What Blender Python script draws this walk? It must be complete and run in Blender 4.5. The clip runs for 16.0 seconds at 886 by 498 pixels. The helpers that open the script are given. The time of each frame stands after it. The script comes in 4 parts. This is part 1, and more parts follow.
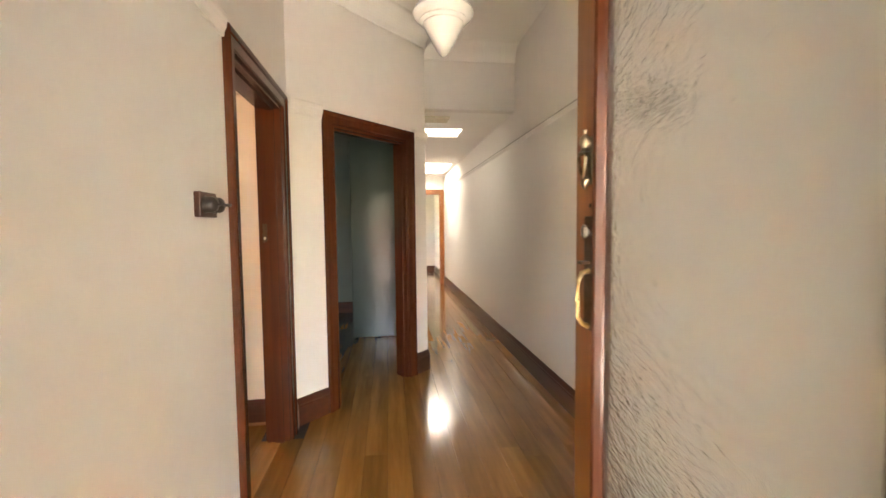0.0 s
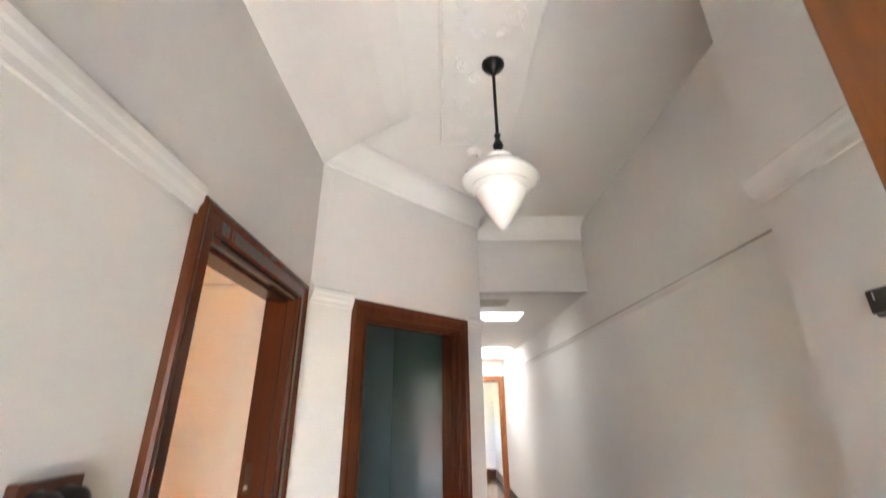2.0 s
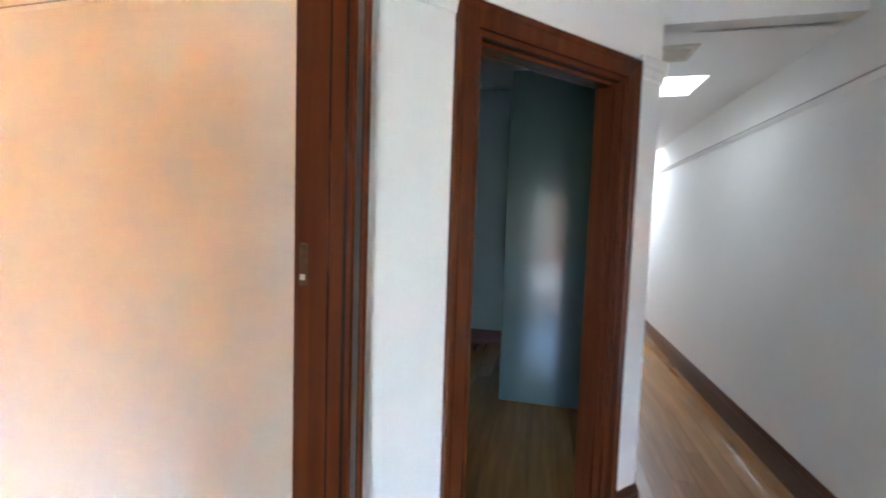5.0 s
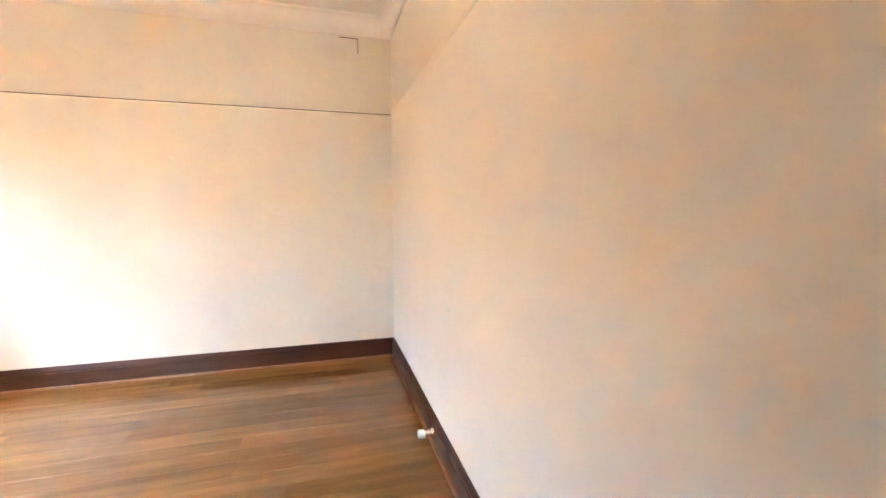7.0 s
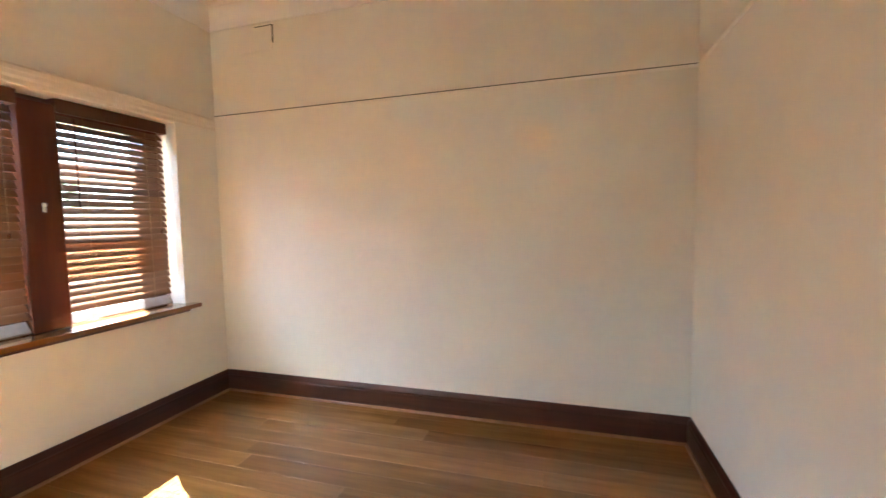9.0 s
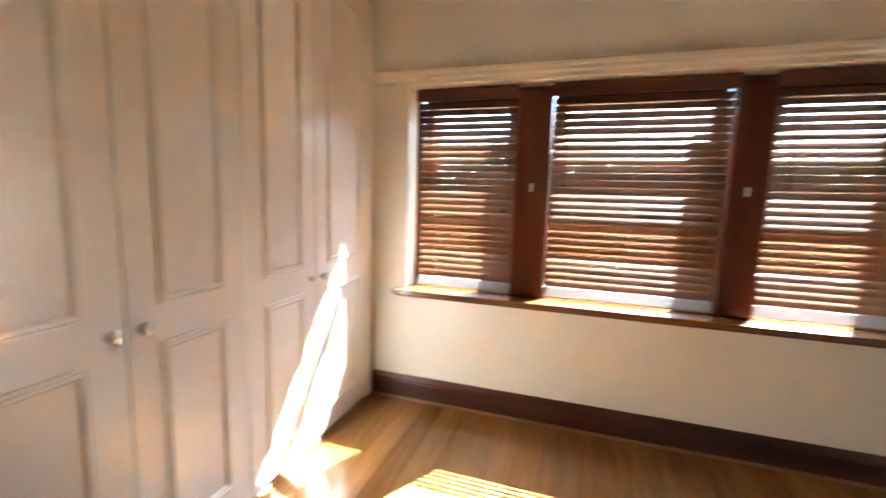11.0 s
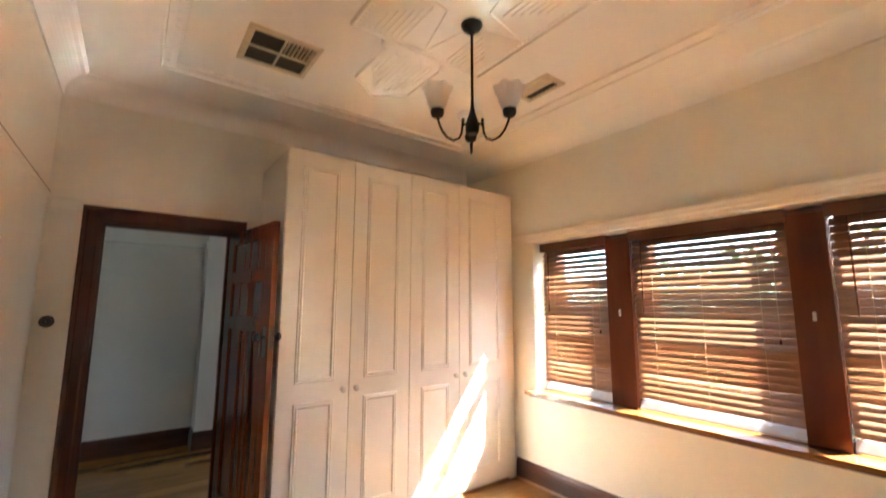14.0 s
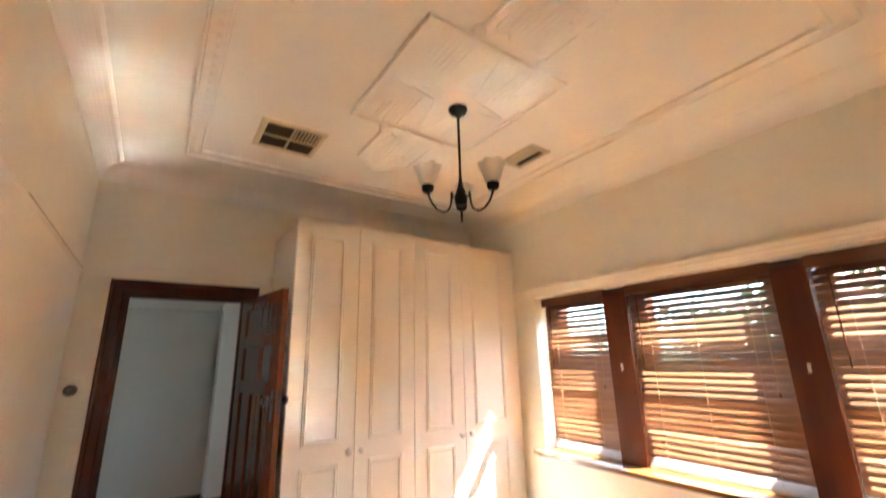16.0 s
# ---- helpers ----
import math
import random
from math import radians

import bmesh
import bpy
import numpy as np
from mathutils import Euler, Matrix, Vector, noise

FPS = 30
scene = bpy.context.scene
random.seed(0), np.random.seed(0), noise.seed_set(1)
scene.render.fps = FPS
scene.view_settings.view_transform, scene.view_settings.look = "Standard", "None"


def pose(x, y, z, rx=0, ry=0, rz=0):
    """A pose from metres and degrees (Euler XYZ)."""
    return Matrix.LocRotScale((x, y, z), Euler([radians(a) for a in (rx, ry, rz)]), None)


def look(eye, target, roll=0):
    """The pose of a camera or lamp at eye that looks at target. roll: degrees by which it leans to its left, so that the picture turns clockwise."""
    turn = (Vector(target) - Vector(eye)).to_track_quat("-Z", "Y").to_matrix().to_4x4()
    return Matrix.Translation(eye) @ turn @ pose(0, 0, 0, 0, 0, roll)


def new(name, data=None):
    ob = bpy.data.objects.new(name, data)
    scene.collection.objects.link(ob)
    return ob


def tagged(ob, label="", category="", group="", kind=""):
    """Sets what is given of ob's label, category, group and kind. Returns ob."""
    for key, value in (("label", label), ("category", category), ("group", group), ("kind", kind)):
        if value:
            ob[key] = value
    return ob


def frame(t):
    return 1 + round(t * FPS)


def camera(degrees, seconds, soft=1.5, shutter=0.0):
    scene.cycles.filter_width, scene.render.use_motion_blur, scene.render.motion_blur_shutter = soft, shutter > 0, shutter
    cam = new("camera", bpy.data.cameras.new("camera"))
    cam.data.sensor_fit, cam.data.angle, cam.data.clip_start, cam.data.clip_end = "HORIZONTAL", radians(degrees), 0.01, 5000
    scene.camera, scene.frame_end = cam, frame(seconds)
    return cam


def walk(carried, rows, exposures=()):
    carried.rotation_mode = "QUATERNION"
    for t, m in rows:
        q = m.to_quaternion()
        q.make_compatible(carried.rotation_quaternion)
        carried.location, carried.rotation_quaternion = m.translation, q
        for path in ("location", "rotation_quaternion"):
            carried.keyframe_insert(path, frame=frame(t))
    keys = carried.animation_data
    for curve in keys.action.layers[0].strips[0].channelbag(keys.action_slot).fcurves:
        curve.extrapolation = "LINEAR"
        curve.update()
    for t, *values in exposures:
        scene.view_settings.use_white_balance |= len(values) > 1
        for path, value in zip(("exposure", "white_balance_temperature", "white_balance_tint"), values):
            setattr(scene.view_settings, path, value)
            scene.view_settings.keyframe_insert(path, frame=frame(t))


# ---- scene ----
scene.cycles.blur_glossy = 0.0
cam = camera(93.8, 16.0, 1.5, 0.4)
PATH = [
    (0, (-0.206, 0.032, 1.341), (0.054, 2.011, 1.226), -0.6),
    (0.5, (-0.113, 0.334, 1.38), (-0.033, 2.33, 1.276), -0.9),
    (1, (-0.08, 0.527, 1.461), (-0.125, 2.527, 1.435), 0.9),
    (1.5, (-0.124, 0.692, 1.514), (-0.132, 2.669, 1.818), -0.5),
    (2, (-0.14, 0.747, 1.574), (-0.139, 2.616, 2.286), -0.4),
    (2.5, (-0.132, 0.73, 1.617), (-0.165, 2.49, 2.566), 0.1),
    (3, (-0.144, 0.776, 1.593), (-0.154, 2.632, 2.338), 0.3),
    (3.2, (-0.149, 0.811, 1.566), (-0.136, 2.736, 2.11), 0.6),
    (5.3, (-0.397, 1.796, 1.421), (-1.13, 3.648, 1.246), 2.1),
    (5.5, (-0.433, 1.835, 1.419), (-1.409, 3.615, 1.224), 2.1),
    (6, (-0.597, 2.125, 1.406), (-2.129, 3.395, 1.208), 2.5),
    (6.5, (-0.869, 2.266, 1.366), (-2.663, 3.124, 1.149), 1.2),
    (7, (-1.166, 2.342, 1.389), (-3.08, 2.886, 1.188), 0.0),
    (7.5, (-1.489, 2.404, 1.402), (-3.47, 2.629, 1.24), 0.6),
    (8, (-1.764, 2.369, 1.387), (-3.756, 2.322, 1.222), -0.2),
    (10.5, (-2.829, 2.095, 1.34), (-3.443, 0.199, 1.177), 1.6),
    (11, (-2.972, 2.094, 1.395), (-2.367, 0.204, 1.144), 1.7),
    (11.5, (-3.195, 2.205, 1.351), (-2.0, 0.633, 1.035), 2.0),
    (12, (-3.486, 2.264, 1.367), (-2.031, 0.941, 1.0), 1.5),
    (12.5, (-3.791, 2.246, 1.379), (-2.148, 1.153, 1.057), 1.2),
    (13, (-4.033, 2.375, 1.38), (-2.38, 1.29, 1.083), -0.2),
    (13.5, (-4.267, 2.464, 1.453), (-2.646, 1.295, 1.376), -0.0),
    (14, (-4.441, 2.461, 1.519), (-2.848, 1.281, 1.787), 0.2),
    (14.5, (-4.574, 2.467, 1.577), (-3.066, 1.307, 2.194), -1.0),
    (15, (-4.644, 2.497, 1.625), (-3.25, 1.365, 2.506), -2.6),
    (15.5, (-4.66, 2.501, 1.61), (-3.229, 1.394, 2.463), -2.5),
    (16, (-4.639, 2.46, 1.562), (-3.044, 1.366, 2.07), -1.3),
]
EXPOSURES = [
    (0.0, 7.4, 7900, 15), (0.4, 7.7, 6400, 12), (2.0, 7.5, 6150, 13), (3.2, 7.45, 6000, 13), (5.5, 7.4, 5100, 5), (6.4, 7.4, 4900, 2), (7.0, 7.1, 5000, -1),
    (8.0, 6.6, 5200, -2), (10.5, 5.5, 5050, -2), (13.0, 6.05, 5500, 2), (14.0, 6.05, 5450, 0), (15.5, 6.45, 5550, -1), (16.0, 6.25, 5450, 0),
]
walk(cam, [(t, look(eye, target, roll)) for t, eye, target, roll in PATH], EXPOSURES)
SUN_ENERGY, SKY_STRENGTH = 5.0, 0.06
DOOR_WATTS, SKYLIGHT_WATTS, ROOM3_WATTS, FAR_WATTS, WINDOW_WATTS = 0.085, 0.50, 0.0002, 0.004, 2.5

# ---- light of the place, with added fill lamps ----
world = bpy.data.worlds.new("sky")
scene.world = world
world.use_nodes = True
wn = world.node_tree
sky = wn.nodes.new("ShaderNodeTexSky")
sky.sky_type = "NISHITA"
sky.sun_disc = False
SUN_WAY = Vector((0.6, 1.0, -1.38)).normalized()
sky.sun_elevation = math.asin(-SUN_WAY.z)
sky.sun_rotation = math.atan2(-SUN_WAY.x, -SUN_WAY.y)
wn.links.new(sky.outputs[0], wn.nodes["Background"].inputs[0])
wn.nodes["Background"].inputs[1].default_value = SKY_STRENGTH


def lamp(name, kind, m, energy, color, size=(1, 1)):
    data = bpy.data.lights.new(name, kind)
    data.energy, data.color = energy, color
    if kind == "AREA":
        data.shape, data.size, data.size_y = "RECTANGLE", size[0], size[1]
    ob = new(name, data)
    ob.matrix_world = m
    return ob


sun = lamp("sun", "SUN", look((0, 0, 9), Vector((0, 0, 9)) + SUN_WAY), SUN_ENERGY, (1.0, 0.94, 0.86))
sun.data.angle = radians(0.53)
# added lamp above the bedroom window, standing in for sky light
lamp("window_fill", "AREA", look((-3.25, -1.6, 2.8), (-3.25, 1.0, 1.0)), WINDOW_WATTS, (1.0, 0.965, 0.92), (3.2, 1.2))
# lamps standing in for daylight at the open front doorway and in the passage ceiling
lamp("doorway_daylight", "AREA", look((-0.54, -0.9, 1.2), (0.9, 2.2, 1.25)), DOOR_WATTS, (0.88, 0.94, 1.0), (0.3, 2.2))
lamp("skylight_lamp", "AREA", look((0.42, 5.1, 2.75), (0.42, 5.1, 0)), SKYLIGHT_WATTS * 0.1, (0.92, 0.97, 1.0), (0.5, 0.45))
# this roof light is made up, to brighten the far end
lamp("skylight_lamp", "AREA", look((0.6, 8.3, 2.75), (0.6, 8.3, 0)), SKYLIGHT_WATTS, (0.92, 0.97, 1.0), (0.7, 1.3))
# fill lamps in made-up windows of the second and far rooms
lamp("window_fill", "AREA", look((-2.36, 4.4, 1.42), (-1.0, 4.6, 1.2)), ROOM3_WATTS, (0.7, 0.88, 1.0), (0.38, 0.4))
lamp("window_fill", "AREA", look((-1.48, 10.8, 1.5), (0.5, 10.8, 1.2)), FAR_WATTS, (0.93, 1.0, 0.97), (1.0, 0.3))

# ---- materials ----


def nodes_of(name):
    m = bpy.data.materials.new(name)
    m.use_nodes = True
    t = m.node_tree
    return m, t, t.nodes["Principled BSDF"]


def noise_node(t, vec, scale, detail=4.0, rough=0.55):
    n = t.nodes.new("ShaderNodeTexNoise")
    n.inputs["Scale"].default_value = scale
    n.inputs["Detail"].default_value = detail
    n.inputs["Roughness"].default_value = rough
    if vec is not None:
        t.links.new(vec, n.inputs["Vector"])
    return n.outputs["Fac"]


def ramp_node(t, fac, stops):
    r = t.nodes.new("ShaderNodeValToRGB")
    e = r.color_ramp.elements
    while len(e) < len(stops):
        e.new(0.5)
    for el, (p, c) in zip(e, stops):
        el.position, el.color = p, (*c, 1) if len(c) == 3 else c
    t.links.new(fac, r.inputs["Fac"])
    return r.outputs["Color"]


def mix_node(t, fac, a, b, how="MIX"):
    n = t.nodes.new("ShaderNodeMix")
    n.data_type, n.blend_type = "RGBA", how
    for sock, v in ((n.inputs[0], fac), (n.inputs[6], a), (n.inputs[7], b)):
        if isinstance(v, (int, float)):
            sock.default_value = v
        elif isinstance(v, tuple):
            sock.default_value = (*v, 1)
        else:
            t.links.new(v, sock)
    return n.outputs[2]


def mapped(t, scale, shift=None, object_space=False):
    if object_space:
        src = t.nodes.new("ShaderNodeTexCoord").outputs["Object"]
    else:
        src = t.nodes.new("ShaderNodeNewGeometry").outputs["Position"]
    mp = t.nodes.new("ShaderNodeMapping")
    mp.inputs["Scale"].default_value = scale
    t.links.new(src, mp.inputs["Vector"])
    if shift is not None:
        add = t.nodes.new("ShaderNodeVectorMath")
        add.operation = "ADD"
        t.links.new(mp.outputs[0], add.inputs[0])
        t.links.new(shift, add.inputs[1])
        return add.outputs[0]
    return mp.outputs[0]


def bump(t, bsdf, height, strength, distance):
    b = t.nodes.new("ShaderNodeBump")
    b.inputs["Strength"].default_value, b.inputs["Distance"].default_value = strength, distance
    t.links.new(height, b.inputs["Height"])
    t.links.new(b.outputs[0], bsdf.inputs["Normal"])


def paint(name, col, vary, rough, grain=0.12, cloud=1.3, fine=220.0, depth=0.0012):
    """Brushed or rolled paint: soft clouds, faint marks and a rolled-on grain."""
    m, t, b = nodes_of(name)
    v = mapped(t, (1, 1, 1))
    big = noise_node(t, v, cloud, 3)
    mid = noise_node(t, v, cloud * 9, 5, 0.65)
    lo = tuple(c * (1 - vary) for c in col)
    c1 = ramp_node(t, big, [(0.3, lo), (0.7, col)])
    c2 = mix_node(t, 0.35, c1, ramp_node(t, mid, [(0.35, tuple(c * (1 - vary * 1.2) for c in col)), (0.6, col)]))
    t.links.new(c2, b.inputs["Base Color"])
    r = t.nodes.new("ShaderNodeMapRange")
    t.links.new(mid, r.inputs[0])
    r.inputs[3].default_value, r.inputs[4].default_value = rough - 0.06, rough + 0.08
    t.links.new(r.outputs[0], b.inputs["Roughness"])
    bump(t, b, mix_node(t, 0.5, noise_node(t, v, fine, 3), mid), grain, depth)
    return m


def timber(name, dark, light, rough, along, rnd=False, coat=0.25, gloss_vary=0.1, stretch=26.0, bumps=0.12):
    """Stained timber with its grain along one axis."""
    m, t, b = nodes_of(name)
    s = [stretch] * 3
    s[along] = 1.6
    shift = None
    info = t.nodes.new("ShaderNodeObjectInfo").outputs["Random"]
    mul = t.nodes.new("ShaderNodeVectorMath")
    mul.operation = "SCALE"
    mul.inputs[0].default_value = (37, 91, 53)
    t.links.new(info, mul.inputs["Scale"])
    shift = mul.outputs[0]
    v = mapped(t, s, shift)
    g = noise_node(t, v, 1.0, 6, 0.62)
    w = noise_node(t, mapped(t, [q * 0.22 for q in s], shift), 1.0, 3)
    c = ramp_node(t, g, [(0.3, dark), (0.52, tuple((a + z) / 2 for a, z in zip(dark, light))), (0.72, light)])
    c = mix_node(t, 0.45, c, ramp_node(t, w, [(0.3, dark), (0.7, light)]))
    if rnd:
        tone = ramp_node(t, info, [(0.0, (0.78, 0.70, 0.62)), (0.35, (0.95, 0.91, 0.86)), (0.7, (1.10, 1.07, 1.0)), (1.0, (0.88, 0.80, 0.72))])
        c = mix_node(t, 1.0, c, tone, "MULTIPLY")
    t.links.new(c, b.inputs["Base Color"])
    r = t.nodes.new("ShaderNodeMapRange")
    t.links.new(noise_node(t, mapped(t, (2.2, 2.2, 2.2)), 1.0, 5, 0.65), r.inputs[0])
    r.inputs[3].default_value, r.inputs[4].default_value = max(rough - gloss_vary, 0.04), rough + gloss_vary
    t.links.new(r.outputs[0], b.inputs["Roughness"])
    b.inputs["Specular IOR Level"].default_value = 0.38
    b.inputs["Coat Weight"].default_value, b.inputs["Coat Roughness"].default_value = coat, 0.12
    bump(t, b, g, bumps, 0.0015)
    return m


def plain(name, col, rough, metal=0.0, vary=0.25, scale=30.0):
    m, t, b = nodes_of(name)
    n = noise_node(t, mapped(t, (1, 1, 1), None, True), scale, 5)
    t.links.new(ramp_node(t, n, [(0.3, tuple(c * (1 - vary) for c in col)), (0.7, col)]), b.inputs["Base Color"])
    b.inputs["Roughness"].default_value, b.inputs["Metallic"].default_value = rough, metal
    bump(t, b, n, 0.06, 0.001)
    return m


WALL = paint("wall_paint", (0.75, 0.71, 0.655), 0.05, 0.62)
ROOM_WALL = paint("room_wall_paint", (0.84, 0.795, 0.695), 0.05, 0.6)
CEILING = paint("ceiling_paint", (0.86, 0.83, 0.78), 0.03, 0.7, cloud=0.9)
# Wall paint darkened so the second room's dimness sits in its colour.
DIM_WALL = paint("dimmed_wall_paint", (0.14, 0.18, 0.17), 0.06, 0.6)
CREAM = paint("cream_enamel", (0.80, 0.73, 0.62), 0.03, 0.34, 0.05)
ROBE = paint("wardrobe_enamel", (0.83, 0.775, 0.69), 0.025, 0.2, 0.02, depth=0.0006)
# Dark sill timber turned golden to carry the sunlight lying on it.
SILL_WOOD = timber("sunlit_sill_wood", (0.09, 0.030, 0.008), (0.26, 0.105, 0.024), 0.14, 0, False, 1.0, 0.03, bumps=0.02)
RAIL_PALE = plain("pale_bottom_rail", (0.40, 0.34, 0.30), 0.45, 0, 0.15)
# Cupboard enamel taken almost to black, standing in for the unlit room.
GLOSS_DIMMED = paint("gloss_dimmed_enamel", (0.055, 0.075, 0.066), 0.05, 0.16, 0.03, depth=0.0008)
GLOSS_DIMMED.node_tree.nodes["Principled BSDF"].inputs["Specular IOR Level"].default_value = 0.3
MAHOGANY = timber("dark_mahogany", (0.050, 0.0125, 0.0045), (0.108, 0.027, 0.008), 0.24, 2, False, 0.06, 0.03, bumps=0.04)
MAHOGANY_X = timber("dark_mahogany_x", (0.026, 0.008, 0.004), (0.095, 0.026, 0.011), 0.32, 0, False, 0.06, 0.03, bumps=0.04)
MAHOGANY_Y = timber("dark_mahogany_y", (0.026, 0.008, 0.004), (0.095, 0.026, 0.011), 0.32, 1, False, 0.06, 0.03, bumps=0.04)
LEAF_WOOD = timber("red_mahogany", (0.090, 0.024, 0.008), (0.210, 0.058, 0.018), 0.24, 2, False, 0.15, 0.03, bumps=0.04)
RED_WOOD = timber("red_brown_door_wood", (0.13, 0.036, 0.010), (0.33, 0.115, 0.030), 0.3, 2)
VALANCE_WOOD = timber("valance_wood", (0.075, 0.026, 0.010), (0.150, 0.056, 0.022), 0.3, 0, False, 0.1, 0.03, bumps=0.04)
SLAT_WOOD = timber("slat_wood", (0.14, 0.062, 0.027), (0.29, 0.143, 0.064), 0.38, 0, True, 0.1, 0.06)
QUAD_WOOD = timber("oak_quad", (0.16, 0.07, 0.025), (0.34, 0.16, 0.065), 0.35, 0)
PLANK = timber("floor_board_wood", (0.145, 0.060, 0.015), (0.360, 0.182, 0.052), 0.14, 1, True, 0.25, 0.05, 19.0, 0.03)
SUBFLOOR = plain("dark_joint", (0.03, 0.016, 0.008), 0.8)
BLACK = plain("black_iron", (0.012, 0.011, 0.010), 0.42, 0.6)
BAKELITE = plain("dark_bakelite", (0.020, 0.014, 0.012), 0.3)
BRASS = plain("aged_brass", (0.62, 0.46, 0.22), 0.28, 1.0, 0.45, 60)
BRONZE = plain("aged_bronze", (0.10, 0.055, 0.03), 0.4, 0.8, 0.5, 50)
ANTIQUE = plain("antique_metal", (0.34, 0.27, 0.18), 0.32, 1.0, 0.5, 60)
CHROME = plain("chrome", (0.8, 0.8, 0.8), 0.12, 1.0, 0.05)
NICKEL = plain("satin_nickel", (0.62, 0.58, 0.53), 0.3, 1.0, 0.1)
VENT_METAL = plain("vent_enamel", (0.62, 0.55, 0.40), 0.45, 0.0, 0.15)
VENT_DARK = plain("vent_shadow", (0.055, 0.045, 0.028), 0.6)
CORD = plain("blind_cord", (0.42, 0.26, 0.13), 0.8)
WHITE_PLASTIC = plain("white_plastic", (0.78, 0.77, 0.74), 0.4, 0, 0.05)
BRICK = paint("neighbour_brick", (0.42, 0.15, 0.08), 0.4, 0.85, 0.4, 5.0, 40.0, 0.01)
ROOF_TILE = paint("roof_tile", (0.36, 0.13, 0.08), 0.45, 0.8, 0.4, 6.0, 30.0, 0.01)
GRASS = paint("lawn", (0.10, 0.12, 0.05), 0.5, 0.95, 0.6, 3.0, 60.0, 0.02)
PAVING = paint("porch_concrete", (0.20, 0.195, 0.19), 0.2, 0.85, 0.3)
LEAF = plain("leaf", (0.07, 0.12, 0.03), 0.6, 0, 0.6, 4.0)
BARK = plain("bark", (0.12, 0.08, 0.05), 0.9, 0, 0.4, 12.0)
FASCIA = paint("white_fascia", (0.55, 0.53, 0.50), 0.05, 0.5)

OPAL, t_, b_ = nodes_of("opal_glass")
b_.inputs["Base Color"].default_value = (0.83, 0.81, 0.75, 1)
b_.inputs["Roughness"].default_value = 0.22
b_.inputs["Subsurface Weight"].default_value = 0.25
b_.inputs["Subsurface Radius"].default_value = (0.03, 0.03, 0.025)
b_.inputs["Coat Weight"].default_value = 0.5
bump(t_, b_, noise_node(t_, mapped(t_, (1, 1, 1)), 14, 2), 0.04, 0.002)

FROST, t_, b_ = nodes_of("frosted_glass")
b_.inputs["Base Color"].default_value = (0.93, 0.91, 0.88, 1)
b_.inputs["Roughness"].default_value = 0.38
b_.inputs["Transmission Weight"].default_value = 0.75
bump(t_, b_, noise_node(t_, mapped(t_, (1, 1, 1)), 60, 3), 0.2, 0.002)

CLEAR, t_, b_ = nodes_of("window_glass")
b_.inputs["Base Color"].default_value = (0.95, 0.97, 0.96, 1)
b_.inputs["Roughness"].default_value = 0.02
b_.inputs["Transmission Weight"].default_value = 1.0
b_.inputs["IOR"].default_value = 1.05

OBSCURE, t_, b_ = nodes_of("rippled_obscure_glass")
b_.inputs["Base Color"].default_value = (0.93, 0.94, 0.91, 1)
b_.inputs["Roughness"].default_value = 0.07
b_.inputs["Transmission Weight"].default_value = 0.93
b_.inputs["IOR"].default_value = 1.3
rip = noise_node(t_, mapped(t_, (26, 26, 48)), 1.0, 3, 0.6)
bump(t_, b_, rip, 0.65, 0.008)

# ---- small builders ----
ROOT = {}


def thing(name, at, label="", category="", group="", kind=""):
    ob = new(name)
    ob.location = at
    ob.empty_display_size = 0.1
    ROOT[ob] = Vector(at)
    return tagged(ob, label, category, group, kind)


def part(name, bm, material, parent=None, label="", smooth=False):
    """Links a bmesh, given in the place's own metres, as one mesh under a thing or a part."""
    off = ROOT.get(parent, Vector((0, 0, 0)))
    if off.length:
        bmesh.ops.translate(bm, verts=bm.verts, vec=-off)
    bmesh.ops.recalc_face_normals(bm, faces=bm.faces)
    me = bpy.data.meshes.new(name)
    bm.to_mesh(me)
    bm.free()
    if smooth:
        me.polygons.foreach_set("use_smooth", [True] * len(me.polygons))
        me.set_sharp_from_angle(angle=radians(38))
    me.materials.append(material)
    ob = new(name, me)
    if parent is not None:
        ob.parent = parent
    ROOT[ob] = off
    return tagged(ob, label)


def boxes(*bs, bevel=0.0):
    """One bmesh of boxes, each x0, x1, y0, y1, z0, z1."""
    bm = bmesh.new()
    for x0, x1, y0, y1, z0, z1 in bs:
        made = bmesh.ops.create_cube(bm, size=1)["verts"]
        for v in made:
            v.co = Vector(((x0 + x1) / 2 + v.co.x * (x1 - x0), (y0 + y1) / 2 + v.co.y * (y1 - y0), (z0 + z1) / 2 + v.co.z * (z1 - z0)))
    if bevel:
        bmesh.ops.bevel(bm, geom=list(bm.edges), offset=bevel, segments=2, affect="EDGES", profile=0.6)
    return bm


def loft(rings, closed_ring=True, caps=True, cyclic=False):
    """A skin over rings of equally many points."""
    bm = bmesh.new()
    vs = [[bm.verts.new(p) for p in ring] for ring in rings]
    n = len(rings[0])
    pairs = list(zip(vs, vs[1:])) + ([(vs[-1], vs[0])] if cyclic else [])
    for a, b in pairs:
        for i in range(n if closed_ring else n - 1):
            j = (i + 1) % n
            bm.faces.new((a[i], a[j], b[j], b[i]))
    if caps and not cyclic:
        bm.faces.new(vs[0][::-1])
        bm.faces.new(vs[-1])
    return bm


